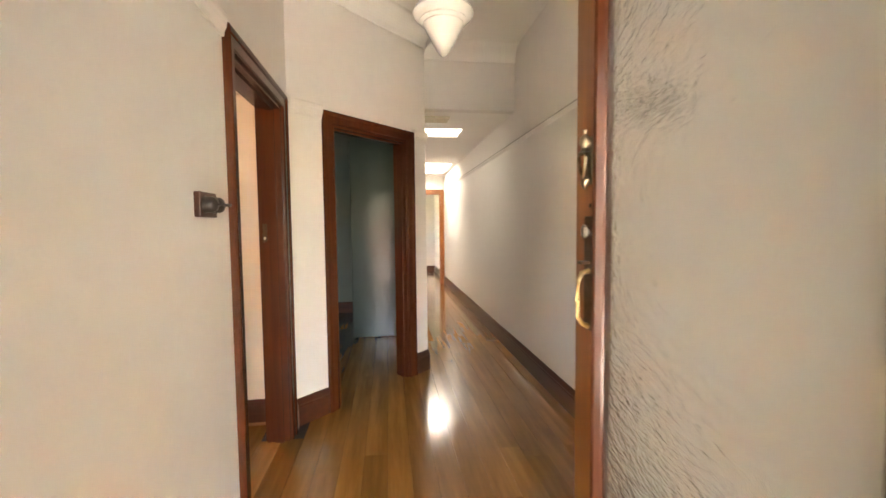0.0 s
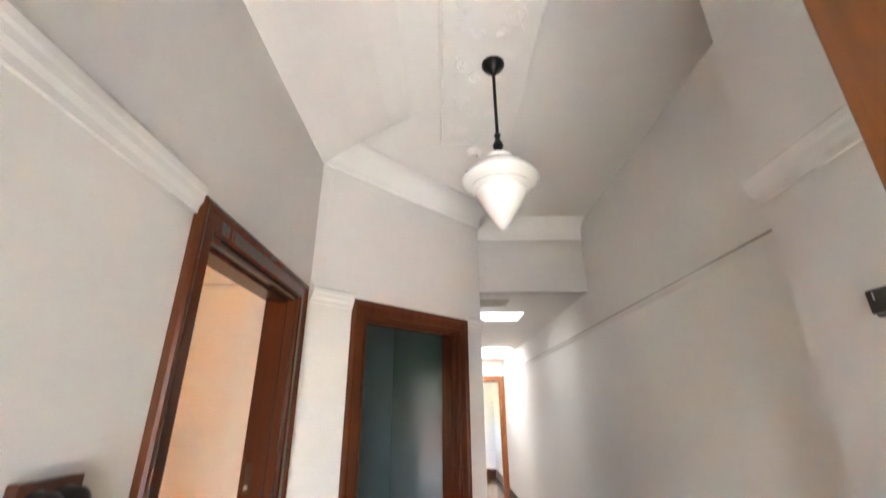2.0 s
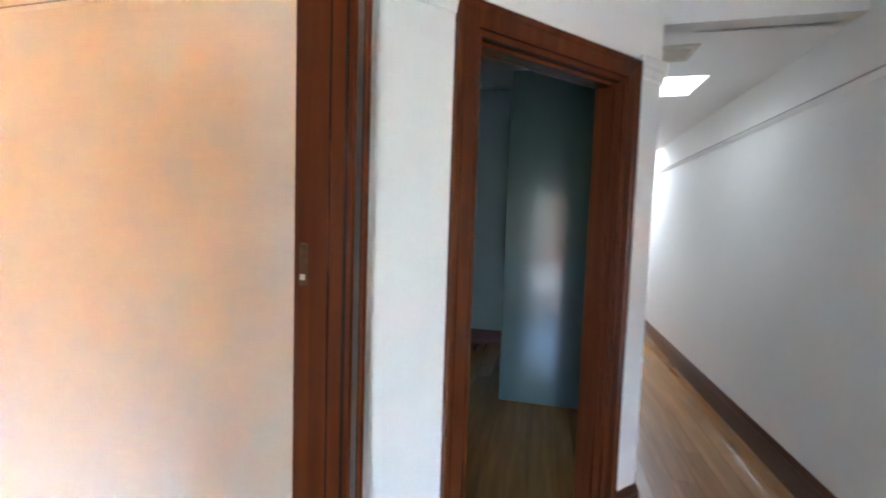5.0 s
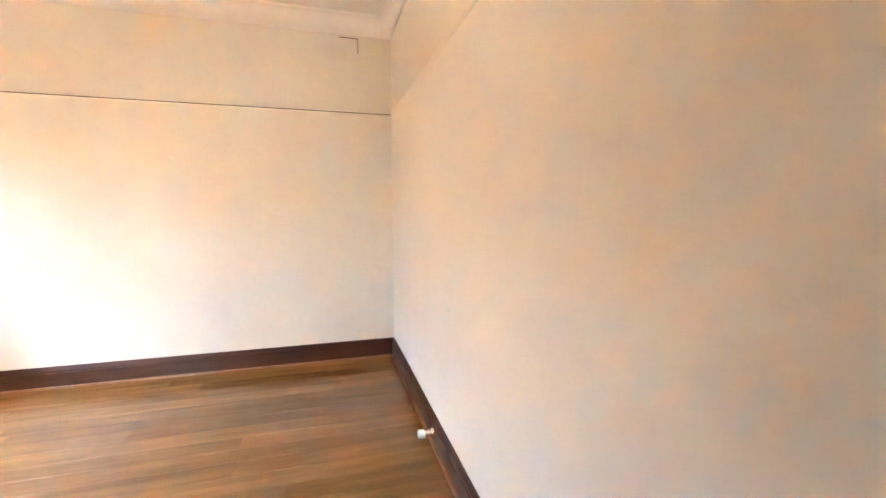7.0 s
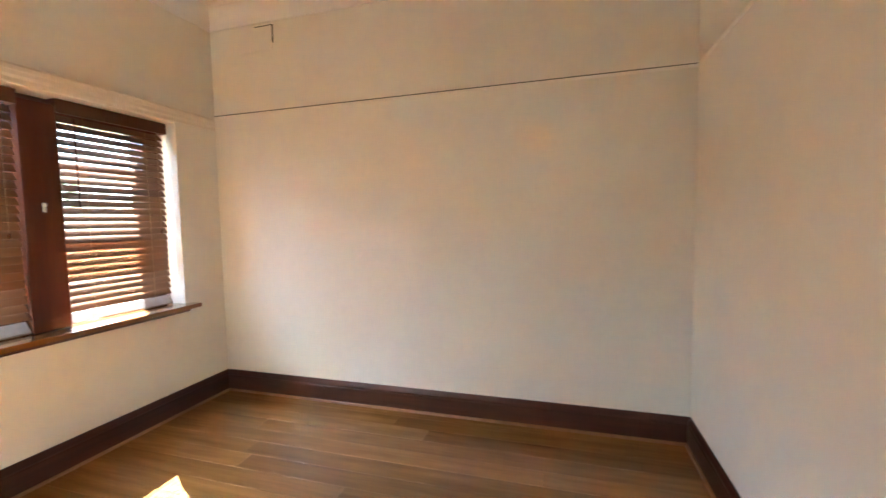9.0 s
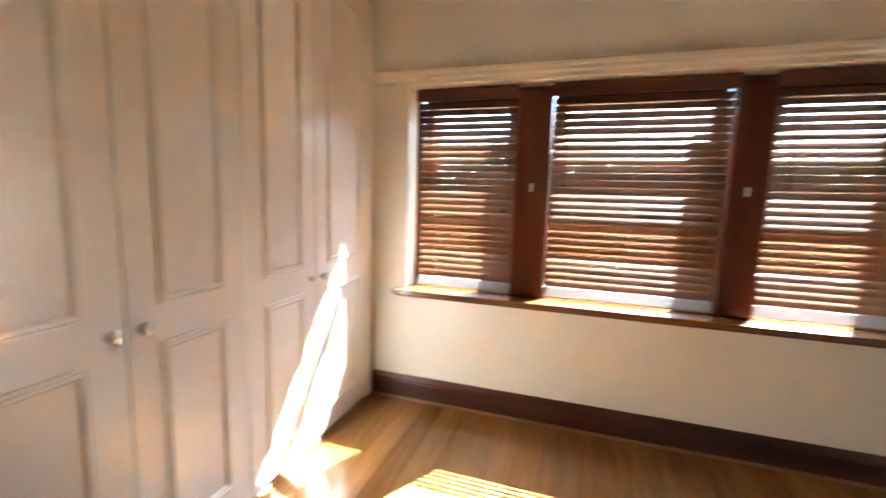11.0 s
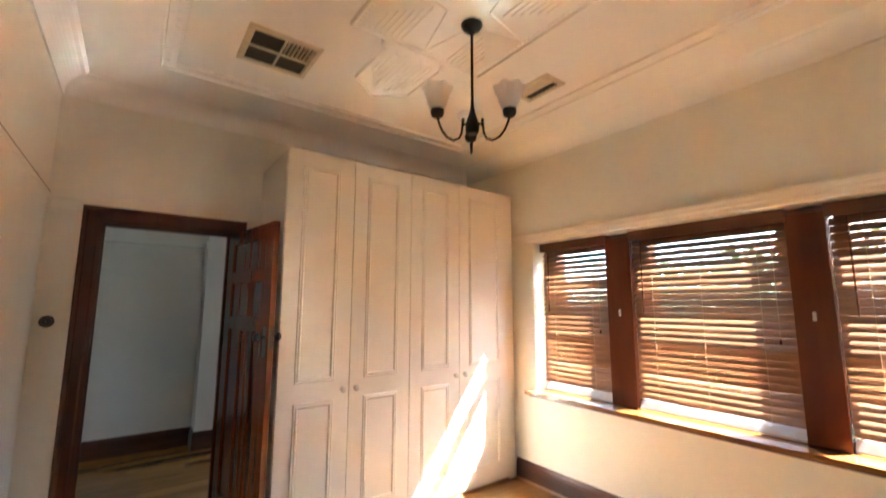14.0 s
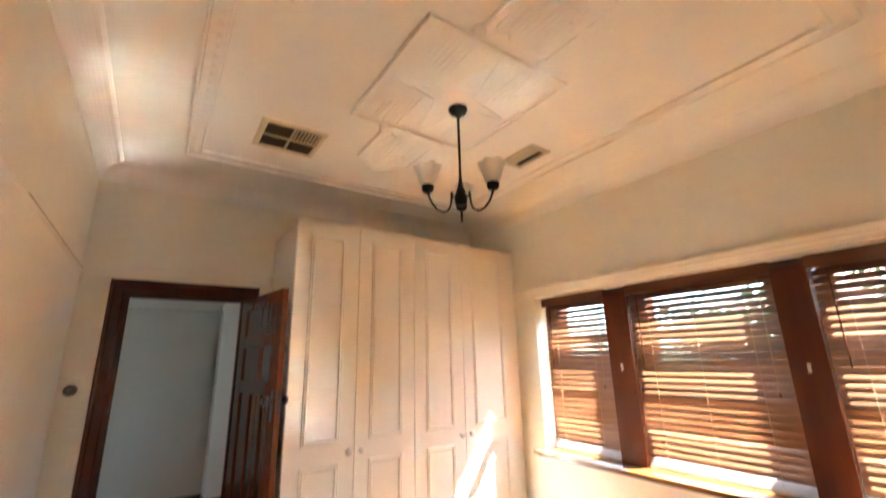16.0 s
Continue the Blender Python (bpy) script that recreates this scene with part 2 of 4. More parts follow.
def lathe(profile, at, segs=32, axis="z"):
    """Turns (radius, height) about an upright line, or about x or y, through a point."""
    rings = []
    for k in range(segs):
        a = 2 * math.pi * k / segs
        ring = []
        for r, h in profile:
            c, s = r * math.cos(a), r * math.sin(a)
            p = {"z": (c, s, h), "x": (h, c, s), "y": (c, h, s)}[axis]
            ring.append(Vector(at) + Vector(p))
        rings.append(ring)
    bm = loft(rings, False, False, True)
    bmesh.ops.remove_doubles(bm, verts=bm.verts, dist=1e-5)
    return bm


def tube(points, radius, segs=10, radii=None):
    """A round bar along points."""
    pts = [Vector(p) for p in points]
    rings = []
    for i, p in enumerate(pts):
        d = (pts[min(i + 1, len(pts) - 1)] - pts[max(i - 1, 0)]).normalized()
        side = d.cross(Vector((0, 0, 1)))
        if side.length < 0.05:
            side = d.cross(Vector((1, 0, 0)))
        side.normalize()
        up = side.cross(d)
        r = radii[i] if radii else radius
        rings.append([p + r * (math.cos(2 * math.pi * k / segs) * side + math.sin(2 * math.pi * k / segs) * up) for k in range(segs)])
    return loft(rings)


def moulding(profile, p0, p1, out, m0=0.0, m1=0.0, z=0.0):
    """A moulding of profile (depth from wall, height) from p0 to p1 on a wall that faces out; m0, m1 shorten each end by that much of the depth."""
    p0, p1, out = Vector((*p0, 0)), Vector((*p1, 0)), Vector((*out, 0)).normalized()
    way = (p1 - p0).normalized()
    rings = []
    for p, m in ((p0, m0), (p1, -m1)):
        rings.append([p + out * d + way * (m * d) + Vector((0, 0, z + h)) for d, h in profile])
    return loft(rings)


def surround(origin, u, out, width, height, profile, base=0.0, pieces=("left", "head", "right")):
    """The pieces of an architrave round an opening that starts at origin and runs along u: profile of (outward from the opening, proud of the wall)."""
    o, u, out = Vector(origin), Vector(u).normalized(), Vector(out).normalized()
    up = Vector((0, 0, 1))
    st = [
        [o - u * a + out * n + up * base for a, n in profile],
        [o - u * a + out * n + up * (height + a) for a, n in profile],
        [o + u * (width + a) + out * n + up * (height + a) for a, n in profile],
        [o + u * (width + a) + out * n + up * base for a, n in profile],
    ]
    return {"left": loft(st[0:2]), "head": loft(st[1:3]), "right": loft(st[2:4])}


def panel_frame(o, u, v, out, w, h, profile):
    """A closed moulding frame, w by h, from corner o; profile of (inward, proud)."""
    o, u, v, out = Vector(o), Vector(u), Vector(v), Vector(out)
    rings = []
    for a, b, sa, sb in ((0, 0, 1, 1), (w, 0, -1, 1), (w, h, -1, -1), (0, h, 1, -1)):
        rings.append([o + u * (a + sa * i) + v * (b + sb * i) + out * n for i, n in profile])
    return loft(rings, True, False, True)


ARCHITRAVE = [(0.0, 0.0), (0.0, 0.016), (0.010, 0.020), (0.054, 0.020), (0.058, 0.026), (0.070, 0.030), (0.080, 0.028), (0.085, 0.020), (0.085, 0.0)]
SKIRT = [(0.0, 0.0), (0.020, 0.0), (0.020, 0.118), (0.016, 0.124), (0.018, 0.134), (0.014, 0.146), (0.008, 0.160), (0.006, 0.168), (0.0, 0.168)]
QUAD = [(0.020, 0.0), (0.034, 0.0), (0.033, 0.006), (0.029, 0.012), (0.020, 0.015)]
RAIL = [(0.0, 0.0), (0.010, 0.0), (0.012, 0.020), (0.020, 0.034), (0.022, 0.052), (0.026, 0.060), (0.028, 0.078), (0.024, 0.088), (0.012, 0.090), (0.010, 0.082), (0.0, 0.082)]


def cove(s):
    pts = [(0.0, -s), (0.012, -s), (0.014, -s * 0.86)]
    for k in range(1, 8):
        a = math.pi / 2 * k / 8
        pts.append((0.014 + (s * 0.86 - 0.014) * (1 - math.cos(a)), -s * 0.86 + s * 0.78 * math.sin(a)))
    return pts + [(s * 0.86, -0.012), (s * 0.97, -0.004), (s, 0.0), (0.0, 0.0)]


# ---- plan ----
XL, XE, XR = -0.84, -0.97, 1.06          # passage side and room side of the door wall, far wall of the hall
XW, YN, YS = -4.955, 2.94, -0.44         # west, north and south walls of the bedroom
XH = 0.14                                # near wall of the narrow passage
ZR, ZH, ZP = 2.985, 3.07, 2.46           # ceilings of bedroom, hall and passage
D1 = (1.885, 2.682)                      # bedroom doorway along y
WIN = (-4.60, -1.90, 0.785, 2.085)       # bedroom window opening
YF = 0.25                                # inside of the front wall
YB = 4.08                                # bulkhead
DG = Vector((0.70711, 0.70711, 0))       # the slanting wall and its face to the hall
DN = Vector((0.70711, -0.70711, 0))
DP = Vector((XL, 2.855, 0))
DLEN = 1.386
D2 = (0.349, 1.127)                      # slanting doorway along the wall
DOOR_H = 2.065


def structure(name, bm, material, label, category):
    return tagged(part(name, bm, material), label, category, kind="structure")


def slant(s0, s1, d0, d1, z0, z1):
    """A block in the slanting wall: along it, into it, up."""
    bm = bmesh.new()
    q = [DP + DG * s - DN * d for s, d in ((s0, d0), (s1, d0), (s1, d1), (s0, d1))]
    lo = [bm.verts.new(p + Vector((0, 0, z0))) for p in q]
    hi = [bm.verts.new(p + Vector((0, 0, z1))) for p in q]
    bm.faces.new(lo), bm.faces.new(hi)
    for i in range(4):
        bm.faces.new((lo[i], lo[(i + 1) % 4], hi[(i + 1) % 4], hi[i]))
    return bm


def merged(*bms):
    out = bmesh.new()
    for b in bms:
        me = bpy.data.meshes.new("tmp")
        b.to_mesh(me)
        b.free()
        out.from_mesh(me)
        bpy.data.meshes.remove(me)
    return out


# ---- walls, ceilings ----
TOP = 3.25
wall_east = structure("wall_east", boxes((XE, XL, -0.76, D1[0], 0, TOP), (XE, XL, D1[0], D1[1], DOOR_H, TOP), (XE, XL, D1[1], 2.855, 0, TOP)), ROOM_WALL, "cream painted plaster wall between bedroom and hall", "wall")
wall_east.data.materials.append(WALL)
for f_ in wall_east.data.polygons:
    if f_.normal.x > 0.9:
        f_.material_index = 1
structure("wall_north", boxes((XW - 0.2, XE, YN, 3.07, 0, TOP), (XE, XL, 2.855, 3.07, 0, TOP)), ROOM_WALL, "cream painted plaster bedroom wall", "wall")
structure("wall_west", boxes((XW - 0.2, XW, YS - 0.32, YN, 0, TOP)), ROOM_WALL, "cream painted plaster bedroom wall with vents", "wall")
structure("wall_south", boxes((XW, WIN[0], YS - 0.32, YS, 0, TOP), (WIN[1], XE, YS - 0.32, YS, 0, TOP), (WIN[0], WIN[1], YS - 0.32, YS, 0, WIN[2] - 0.035), (WIN[0], WIN[1], YS - 0.32, YS, WIN[3], TOP)), ROOM_WALL, "cream painted plaster wall round the wide window", "wall")
structure("wall_hall_east", boxes((XR, XR + 0.15, -0.2, 9.45, 0, TOP), (XR + 0.06, XR + 0.2, 9.45, 12.2, 0, TOP)), WALL, "long off-white painted plaster hall wall", "wall")
structure("wall_nib", boxes((0.80, XR, YF, 1.835, 0, TOP)), WALL, "off-white plaster wall return beside the front door", "wall")
structure("wall_front", boxes((XL, -0.56, 0.10, YF, 0, TOP), (0.365, XR, 0.10, YF, 0, TOP), (-0.56, 0.365, 0.10, YF, 2.09, TOP)), WALL, "off-white plaster wall round the front doorway", "wall")
structure("wall_slanting", merged(slant(0, D2[0], 0, 0.13, 0, TOP), slant(D2[1], DLEN, 0, 0.13, 0, TOP), slant(D2[0], D2[1], 0, 0.13, DOOR_H, TOP)), WALL, "off-white plaster wall slanting across the hall corner", "wall")
structure("wall_passage", boxes((0.0, XH, 3.84, 7.4, 0, TOP), (0.0, XH, 7.4, 9.45, 2.2, TOP)), WALL, "off-white plaster passage wall", "wall")
structure("wall_side_room", boxes((-1.6, -1.45, 6.7, 10.0, 0, TOP), (-1.45, 0.0, 9.55, 10.0, 0, TOP)), WALL, "plain off-white wall closing the side space", "wall")
structure("wall_bulkhead", boxes((XH, XR, YB, YB + 0.12, ZP, TOP)), WALL, "off-white plaster bulkhead over the passage", "wall")
structure("wall_passage_end", boxes((XH - 0.14, 0.24, 9.45, 9.55, 0, TOP), (0.24, 0.99, 9.45, 9.55, DOOR_H, TOP), (0.99, XR + 0.15, 9.45, 9.55, 0, TOP)), WALL, "white plaster wall round the far doorway", "wall")
# The west opening is made up to hold a fill lamp.
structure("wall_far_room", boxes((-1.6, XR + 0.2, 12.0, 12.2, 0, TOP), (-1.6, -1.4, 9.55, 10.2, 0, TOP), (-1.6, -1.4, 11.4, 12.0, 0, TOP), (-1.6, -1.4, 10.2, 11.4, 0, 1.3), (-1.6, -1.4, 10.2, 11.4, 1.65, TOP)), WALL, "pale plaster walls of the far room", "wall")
# Dimmed walls and thin east lining; the small window opening is made up.
structure("wall_second_room", boxes((-2.45, -2.3, 3.07, 4.2, 0, TOP), (-2.45, -2.3, 4.6, 6.7, 0, TOP), (-2.45, -2.3, 4.2, 4.6, 0, 1.28), (-2.45, -2.3, 4.2, 4.6, 1.58, TOP), (-0.0045, -0.0005, 3.9, 6.55, 0, TOP), (-2.3, 0.0, 6.55, 6.7, 0, TOP)), DIM_WALL, "second room's plaster walls, coloured blue-grey to stand in for dimness", "wall")
CE = "painted plaster ceiling"
ceil_room = structure("ceiling_bedroom", boxes((XW - 0.2, XE, YS - 0.32, 3.07, ZR, ZR + 0.3)), CEILING, "cream painted plaster bedroom ceiling", "ceiling")
structure("ceiling_hall", boxes((XE, XR + 0.2, 0.10, YB + 0.12, ZH, ZH + 0.2)), CEILING, "white painted plaster hall ceiling", "ceiling")
structure("ceiling_passage", boxes((XH - 1.8, 0.16, YB + 0.12, 9.55, ZP + 0.5, ZP + 0.62), (0.16, XR + 0.2, YB + 0.1, 4.88, ZP, ZP + 0.1), (0.68, XR + 0.2, 4.88, 5.33, ZP, ZP + 0.1), (0.16, XR + 0.2, 5.33, 7.6, ZP, ZP + 0.1), (0.16, 0.22, 7.6, 9.0, ZP, ZP + 0.1), (0.98, XR + 0.2, 7.6, 9.0, ZP, ZP + 0.1), (0.16, XR + 0.2, 9.0, 9.55, ZP, ZP + 0.1)), CEILING, "white plaster ceiling of the passage with roof light and lamp openings", "ceiling")
structure("ceiling_far_room", boxes((-1.6, XR + 0.2, 9.55, 12.2, 2.7, 2.9)), CEILING, "white plaster ceiling of the far room", "ceiling")
structure("ceiling_second_room", boxes((-2.45, 0.0, 3.07, 6.7, 3.08, 3.2)), CEILING, "white plaster ceiling of the second room", "ceiling")
structure("skylight_shaft", boxes((0.14, 0.16, 4.86, 5.35, ZP + 0.1, 2.86), (0.68, 0.70, 4.86, 5.35, ZP + 0.1, 2.86), (0.16, 0.68, 4.86, 4.88, ZP + 0.1, 2.86), (0.16, 0.68, 5.33, 5.35, ZP + 0.1, 2.86), (0.14, 0.70, 4.86, 5.35, 2.86, 2.90)), CEILING, "white lined roof light shaft closed over a lamp", "skylight")
# Made-up second shaft, housing the lamp added for the far end.
structure("skylight_shaft", boxes((0.20, 0.22, 7.58, 9.02, ZP + 0.1, 2.86), (0.98, 1.0, 7.58, 9.02, ZP + 0.1, 2.86), (0.22, 0.98, 7.58, 7.6, ZP + 0.1, 2.86), (0.22, 0.98, 9.0, 9.02, ZP + 0.1, 2.86), (0.20, 1.0, 7.58, 9.02, 2.86, 2.90)), CEILING, "white lined roof light shaft closed over a lamp", "skylight")

# ---- cornices, rails, skirtings ----
CV, CW = cove(0.135), cove(0.15)
LAB = "cream painted plaster cove cornice"
for a, b, o in (((XW, YN), (XW, YS), (1, 0)), ((XW, YS), (XE, YS), (0, 1)), ((XE, YS), (XE, YN), (-1, 0)), ((XE, YN), (XW, YN), (0, -1))):
    structure("trim_cornice", moulding(CV, a, b, o, 1, 1, ZR), CEILING, LAB, "cornice")
T8 = math.tan(radians(22.5))
DE = DP + DG * DLEN
structure("trim_cornice", moulding([(0.0, -0.15), (0.10, -0.110), (0.24, -0.058), (0.40, -0.018), (0.52, -0.003), (0.52, 0.0), (0.0, 0.0)], (XL, YF), (XL, 2.855), (1, 0), 0, T8, ZH), CEILING, "broad white plaster cove blending into the hall ceiling", "cornice")
structure("trim_cornice", moulding(CW, DP.xy, DE.xy, DN.xy, T8, -T8, ZH), CEILING, "white plaster cove cornice in the hall", "cornice")
structure("trim_cornice", moulding(CW, (XH, DE.y), (XH, YB), (1, 0), -T8, 1, ZH), CEILING, "white plaster cove cornice in the hall", "cornice")
structure("trim_cornice", moulding(CW, (XH, YB), (XR, YB), (0, -1), 1, 0, ZH), CEILING, "white plaster cove cornice in the hall", "cornice")
structure("trim_cornice", moulding(cove(0.10), (0.80, 1.835), (0.80, YF), (-1, 0), 0, 0, ZH), CEILING, "white plaster cove cornice in the hall", "cornice")

RL = "cream painted timber picture rail"
ZRR, ZRH = 2.09, 2.088
BEAD = [(0.0, 0.0), (0.002, 0.0), (0.011, 0.011), (0.011, 0.014), (0.0, 0.014)]
SLIM = [(0.0, 0.0), (0.003, 0.0), (0.017, 0.025), (0.017, 0.031), (0.010, 0.034), (0.0, 0.034)]
for a, b, o, m0, m1 in (((XW, YN), (XW, YS), (1, 0), 1, 1), ((XW, YS), (XE, YS), (0, 1), 1, 1), ((XE, YN), (XW, YN), (0, -1), 1, 1), ((XE, D1[1] + 0.085), (XE, YN), (-1, 0), 0, 1), ((XE, YS), (XE, D1[0] - 0.085), (-1, 0), 1, 0)):
    structure("trim_picture_rail", moulding(BEAD if b == (XW, YS) or a == (XE, YN) else RAIL, a, b, o, m0, m1, 2.188 if b == (XW, YS) or a == (XE, YN) else ZRR), CREAM if o == (0, 1) else ROOM_WALL, RL, "picture rail")
# Strip colours that paint the shadow line along rails and vent edges.
EDGE_SHADE = plain("edge_shade", (0.10, 0.088, 0.065), 0.9, 0, 0.3, 60)
EDGE_SHADE_FAINT = plain("faint_edge_shade", (0.50, 0.46, 0.39), 0.9, 0, 0.3, 60)
structure("trim_rail_line", moulding([(0.0, 0.0), (0.018, 0.0), (0.018, 0.006), (0.0, 0.008)], (XR, 9.45), (XR, 1.836), (-1, 0), 0, 0, 2.1592), EDGE_SHADE_FAINT, "faint strip painted as the hall picture rail's shadow line", "picture rail")
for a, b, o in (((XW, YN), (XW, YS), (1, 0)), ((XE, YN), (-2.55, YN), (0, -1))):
    structure("trim_rail_line", moulding([(0.0, 0.0), (0.0135, 0.0), (0.0135, 0.005), (0.0, 0.0065)], a, b, o, 1, 1, 2.2025), EDGE_SHADE if o == (1, 0) else EDGE_SHADE_FAINT, "thin strip painted as the shadow line of the slim picture rail", "picture rail")
HR = "off-white painted timber picture rail in the hall"
for a, b, o, m0, m1 in (((XL, YF), (XL, D1[0] - 0.085), (1, 0), 0, 0), ((XL, D1[1] + 0.085), (XL, 2.855), (1, 0), 0, T8), (DP.xy, (DP + DG * (D2[0] - 0.085)).xy, DN.xy, T8, 0), ((DP + DG * (D2[1] + 0.085)).xy, DE.xy, DN.xy, 0, -T8), ((XH, DE.y), (XH, 7.4), (1, 0), -T8, 0), ((XR, 9.45), (XR, 1.835), (-1, 0), 0, 1), ((XR, 1.835), (0.80, 1.835), (0, 1), 1, -1), ((0.80, 1.835), (0.80, YF), (-1, 0), -1, 0)):
    structure("trim_picture_rail", moulding(SLIM if a == (XR, 9.45) else RAIL, a, b, o, m0, m1, 2.125 if a[0] >= 0.8 else ZRH), WALL, HR, "picture rail")


def skirting(a, b, o, m0=0.0, m1=0.0, z=1.0, quad=True):
    mat = MAHOGANY_Y if abs(o[0]) > 0.9 else MAHOGANY_X
    s = structure("baseboard", moulding([(d, h * z) for d, h in SKIRT], a, b, o, m0, m1), mat, "dark mahogany skirting board with moulded top", "skirting board")
    if quad:
        part("quad_bead", moulding(QUAD, a, b, o, m0, m1), QUAD_WOOD, s, "pale timber quad bead along the floor")


skirting((XW, YN), (XW, YS), (1, 0), 1, 1)
skirting((XW, YS), (-1.67, YS), (0, 1), 1, 0)
skirting((XE, YN), (XW, YN), (0, -1), 1, 1)
skirting((XE, D1[1] + 0.085), (XE, YN), (-1, 0), 0, 1)
H8 = 1.1
skirting((XL, YF), (XL, D1[0] - 0.085), (1, 0), 0, 0, H8, False)
skirting((XL, D1[1] + 0.085), (XL, 2.855), (1, 0), 0, T8, H8, False)
skirting(DP.xy, (DP + DG * (D2[0] - 0.085)).xy, DN.xy, T8, 0, H8, False)
skirting((DP + DG * (D2[1] + 0.085)).xy, DE.xy, DN.xy, 0, -T8, H8, False)
skirting((XH, DE.y), (XH, 7.4), (1, 0), -T8, 0, H8, False)
skirting((XR, 9.45), (XR, 1.835), (-1, 0), 0, 1, H8, False)
skirting((XR, 1.835), (0.80, 1.835), (0, 1), 1, -1, H8, False)
skirting((0.80, 1.835), (0.80, YF), (-1, 0), -1, 0, H8, False)
skirting((0.0, 6.55), (-2.3, 6.55), (0, -1), 1, 1, 1, False)
skirting((-2.3, 6.55), (-2.3, 3.07), (1, 0), 1, 1, 1, False)
skirting((XR + 0.06, 12.0), (-1.4, 12.0), (0, -1), 1, 1, 1, False)
skirting((XR + 0.06, 9.55), (XR + 0.06, 12.0), (-1, 0), 0, 1, 1, False)

# ---- doorways ----


def doorway(name, origin, u, out, width, depth, label, faces=(True, True), height=DOOR_H, mat=None):
    """A doorway's lining and its architraves on both faces. origin: foot of the opening's start on the face that looks out."""
    mat = mat or MAHOGANY
    o, u, out = Vector(origin), Vector(u).normalized(), Vector(out).normalized()
    ob = thing(name, o, label, "doorway", kind="structure")

    def slab(s0, s1, d0, d1, z0, z1):
        pts = [o + u * s - out * d for s, d in ((s0, d0), (s1, d0), (s1, d1), (s0, d1))]
        return loft([[p + Vector((0, 0, z0)) for p in pts], [p + Vector((0, 0, z1)) for p in pts]])

    e = 0.003
    part("jamb", slab(0, 0.02, -e, depth + e, 0, height), mat, ob)
    part("jamb", slab(width - 0.02, width, -e, depth + e, 0, height), mat, ob)
    part("head_lining", slab(0.02, width - 0.02, -e, depth + e, height - 0.02, height), mat, ob)
    for s0, s1, z0, z1 in ((0.02, 0.032, 0, height - 0.02), (width - 0.032, width - 0.02, 0, height - 0.02), (0.032, width - 0.032, height - 0.032, height - 0.02)):
        part("door_stop", slab(s0, s1, depth * 0.25, depth * 0.62, z0, z1), mat, ob)
    for face, want in enumerate(faces):
        if want:
            at = o + (out * 0 if face == 0 else -out * depth)
            for bm in surround(at, u, out if face == 0 else -out, width, height, ARCHITRAVE).values():
                part("architrave", bm, mat, ob)
    return ob


d1 = doorway("door_1", (XL, D1[0], 0), (0, 1, 0), (1, 0, 0), D1[1] - D1[0], XL - XE, "dark mahogany bedroom doorway with its door standing open")
door2_at = DP + DG * D2[0]
d2 = doorway("door_2", door2_at, DG, DN, D2[1] - D2[0], 0.13, "dark mahogany doorway in the slanting hall wall")
doorway("door_3", (0.24, 9.45, 0), (1, 0, 0), (0, -1, 0), 0.75, 0.10, "red-brown timber doorway at the end of the passage", (True, False), mat=RED_WOOD)
part("strike_plate", boxes((XE + 0.012, XE + 0.036, D1[1] - 0.0225, D1[1] - 0.019, 1.25, 1.36), bevel=0.001), BRONZE, d1, "dark metal strike plate")
part("strike_plate", boxes((XE + 0.016, XE + 0.030, D1[1] - 0.0235, D1[1] - 0.0222, 1.265, 1.28)), NICKEL, d1)


def in_frame(bm, at, u):
    """Moves a part built flat (x along u, y across, z up) to stand at a point."""
    u = Vector(u).normalized()
    m = Matrix(((u.x, -u.y, 0, at[0]), (u.y, u.x, 0, at[1]), (0, 0, 1, at[2]), (0, 0, 0, 1)))
    bmesh.ops.transform(bm, matrix=m, verts=bm.verts)
    return bm


# bedroom door leaf, folded back beside the wardrobe
leaf_at, leaf_u, LW = (XE - 0.022, D1[0] + 0.008, 0.012), (-0.832, -0.122, 0), 0.80
leaf_rails = [(1.935, 2.025), (1.655, 1.735), (1.335, 1.425), (0.0, 0.235)]
leaf_bm = [boxes((0, 0.105, -0.018, 0.018, 0, 2.025), (LW - 0.105, LW, -0.018, 0.018, 0, 2.025), bevel=0.002)]
leaf = part("door_leaf", in_frame(merged(*leaf_bm), leaf_at, leaf_u), LEAF_WOOD, d1, "dark red-brown panelled timber door, open")
for z0, z1 in leaf_rails:
    part("rail", in_frame(boxes((0.105, LW - 0.105, -0.0175, 0.0175, z0, z1), bevel=0.002), leaf_at, leaf_u), LEAF_WOOD, leaf)
for z0, z1 in ((1.735, 1.935), (1.425, 1.655)):
    part("panel", in_frame(boxes((0.10, LW - 0.10, -0.006, 0.006, z0 - 0.005, z1 + 0.005)), leaf_at, leaf_u), LEAF_WOOD, leaf)
gap = (LW - 0.21 - 2 * 0.06) / 3
for k in range(3):
    x0 = 0.105 + k * (gap + 0.06)
    part("panel", in_frame(boxes((x0 - 0.004, x0 + gap + 0.004, -0.006, 0.006, 0.23, 1.34)), leaf_at, leaf_u), LEAF_WOOD, leaf)
    if k < 2:
        part("mullion", in_frame(boxes((x0 + gap, x0 + gap + 0.06, -0.0172, 0.0172, 0.235, 1.335), bevel=0.002), leaf_at, leaf_u), LEAF_WOOD, leaf)
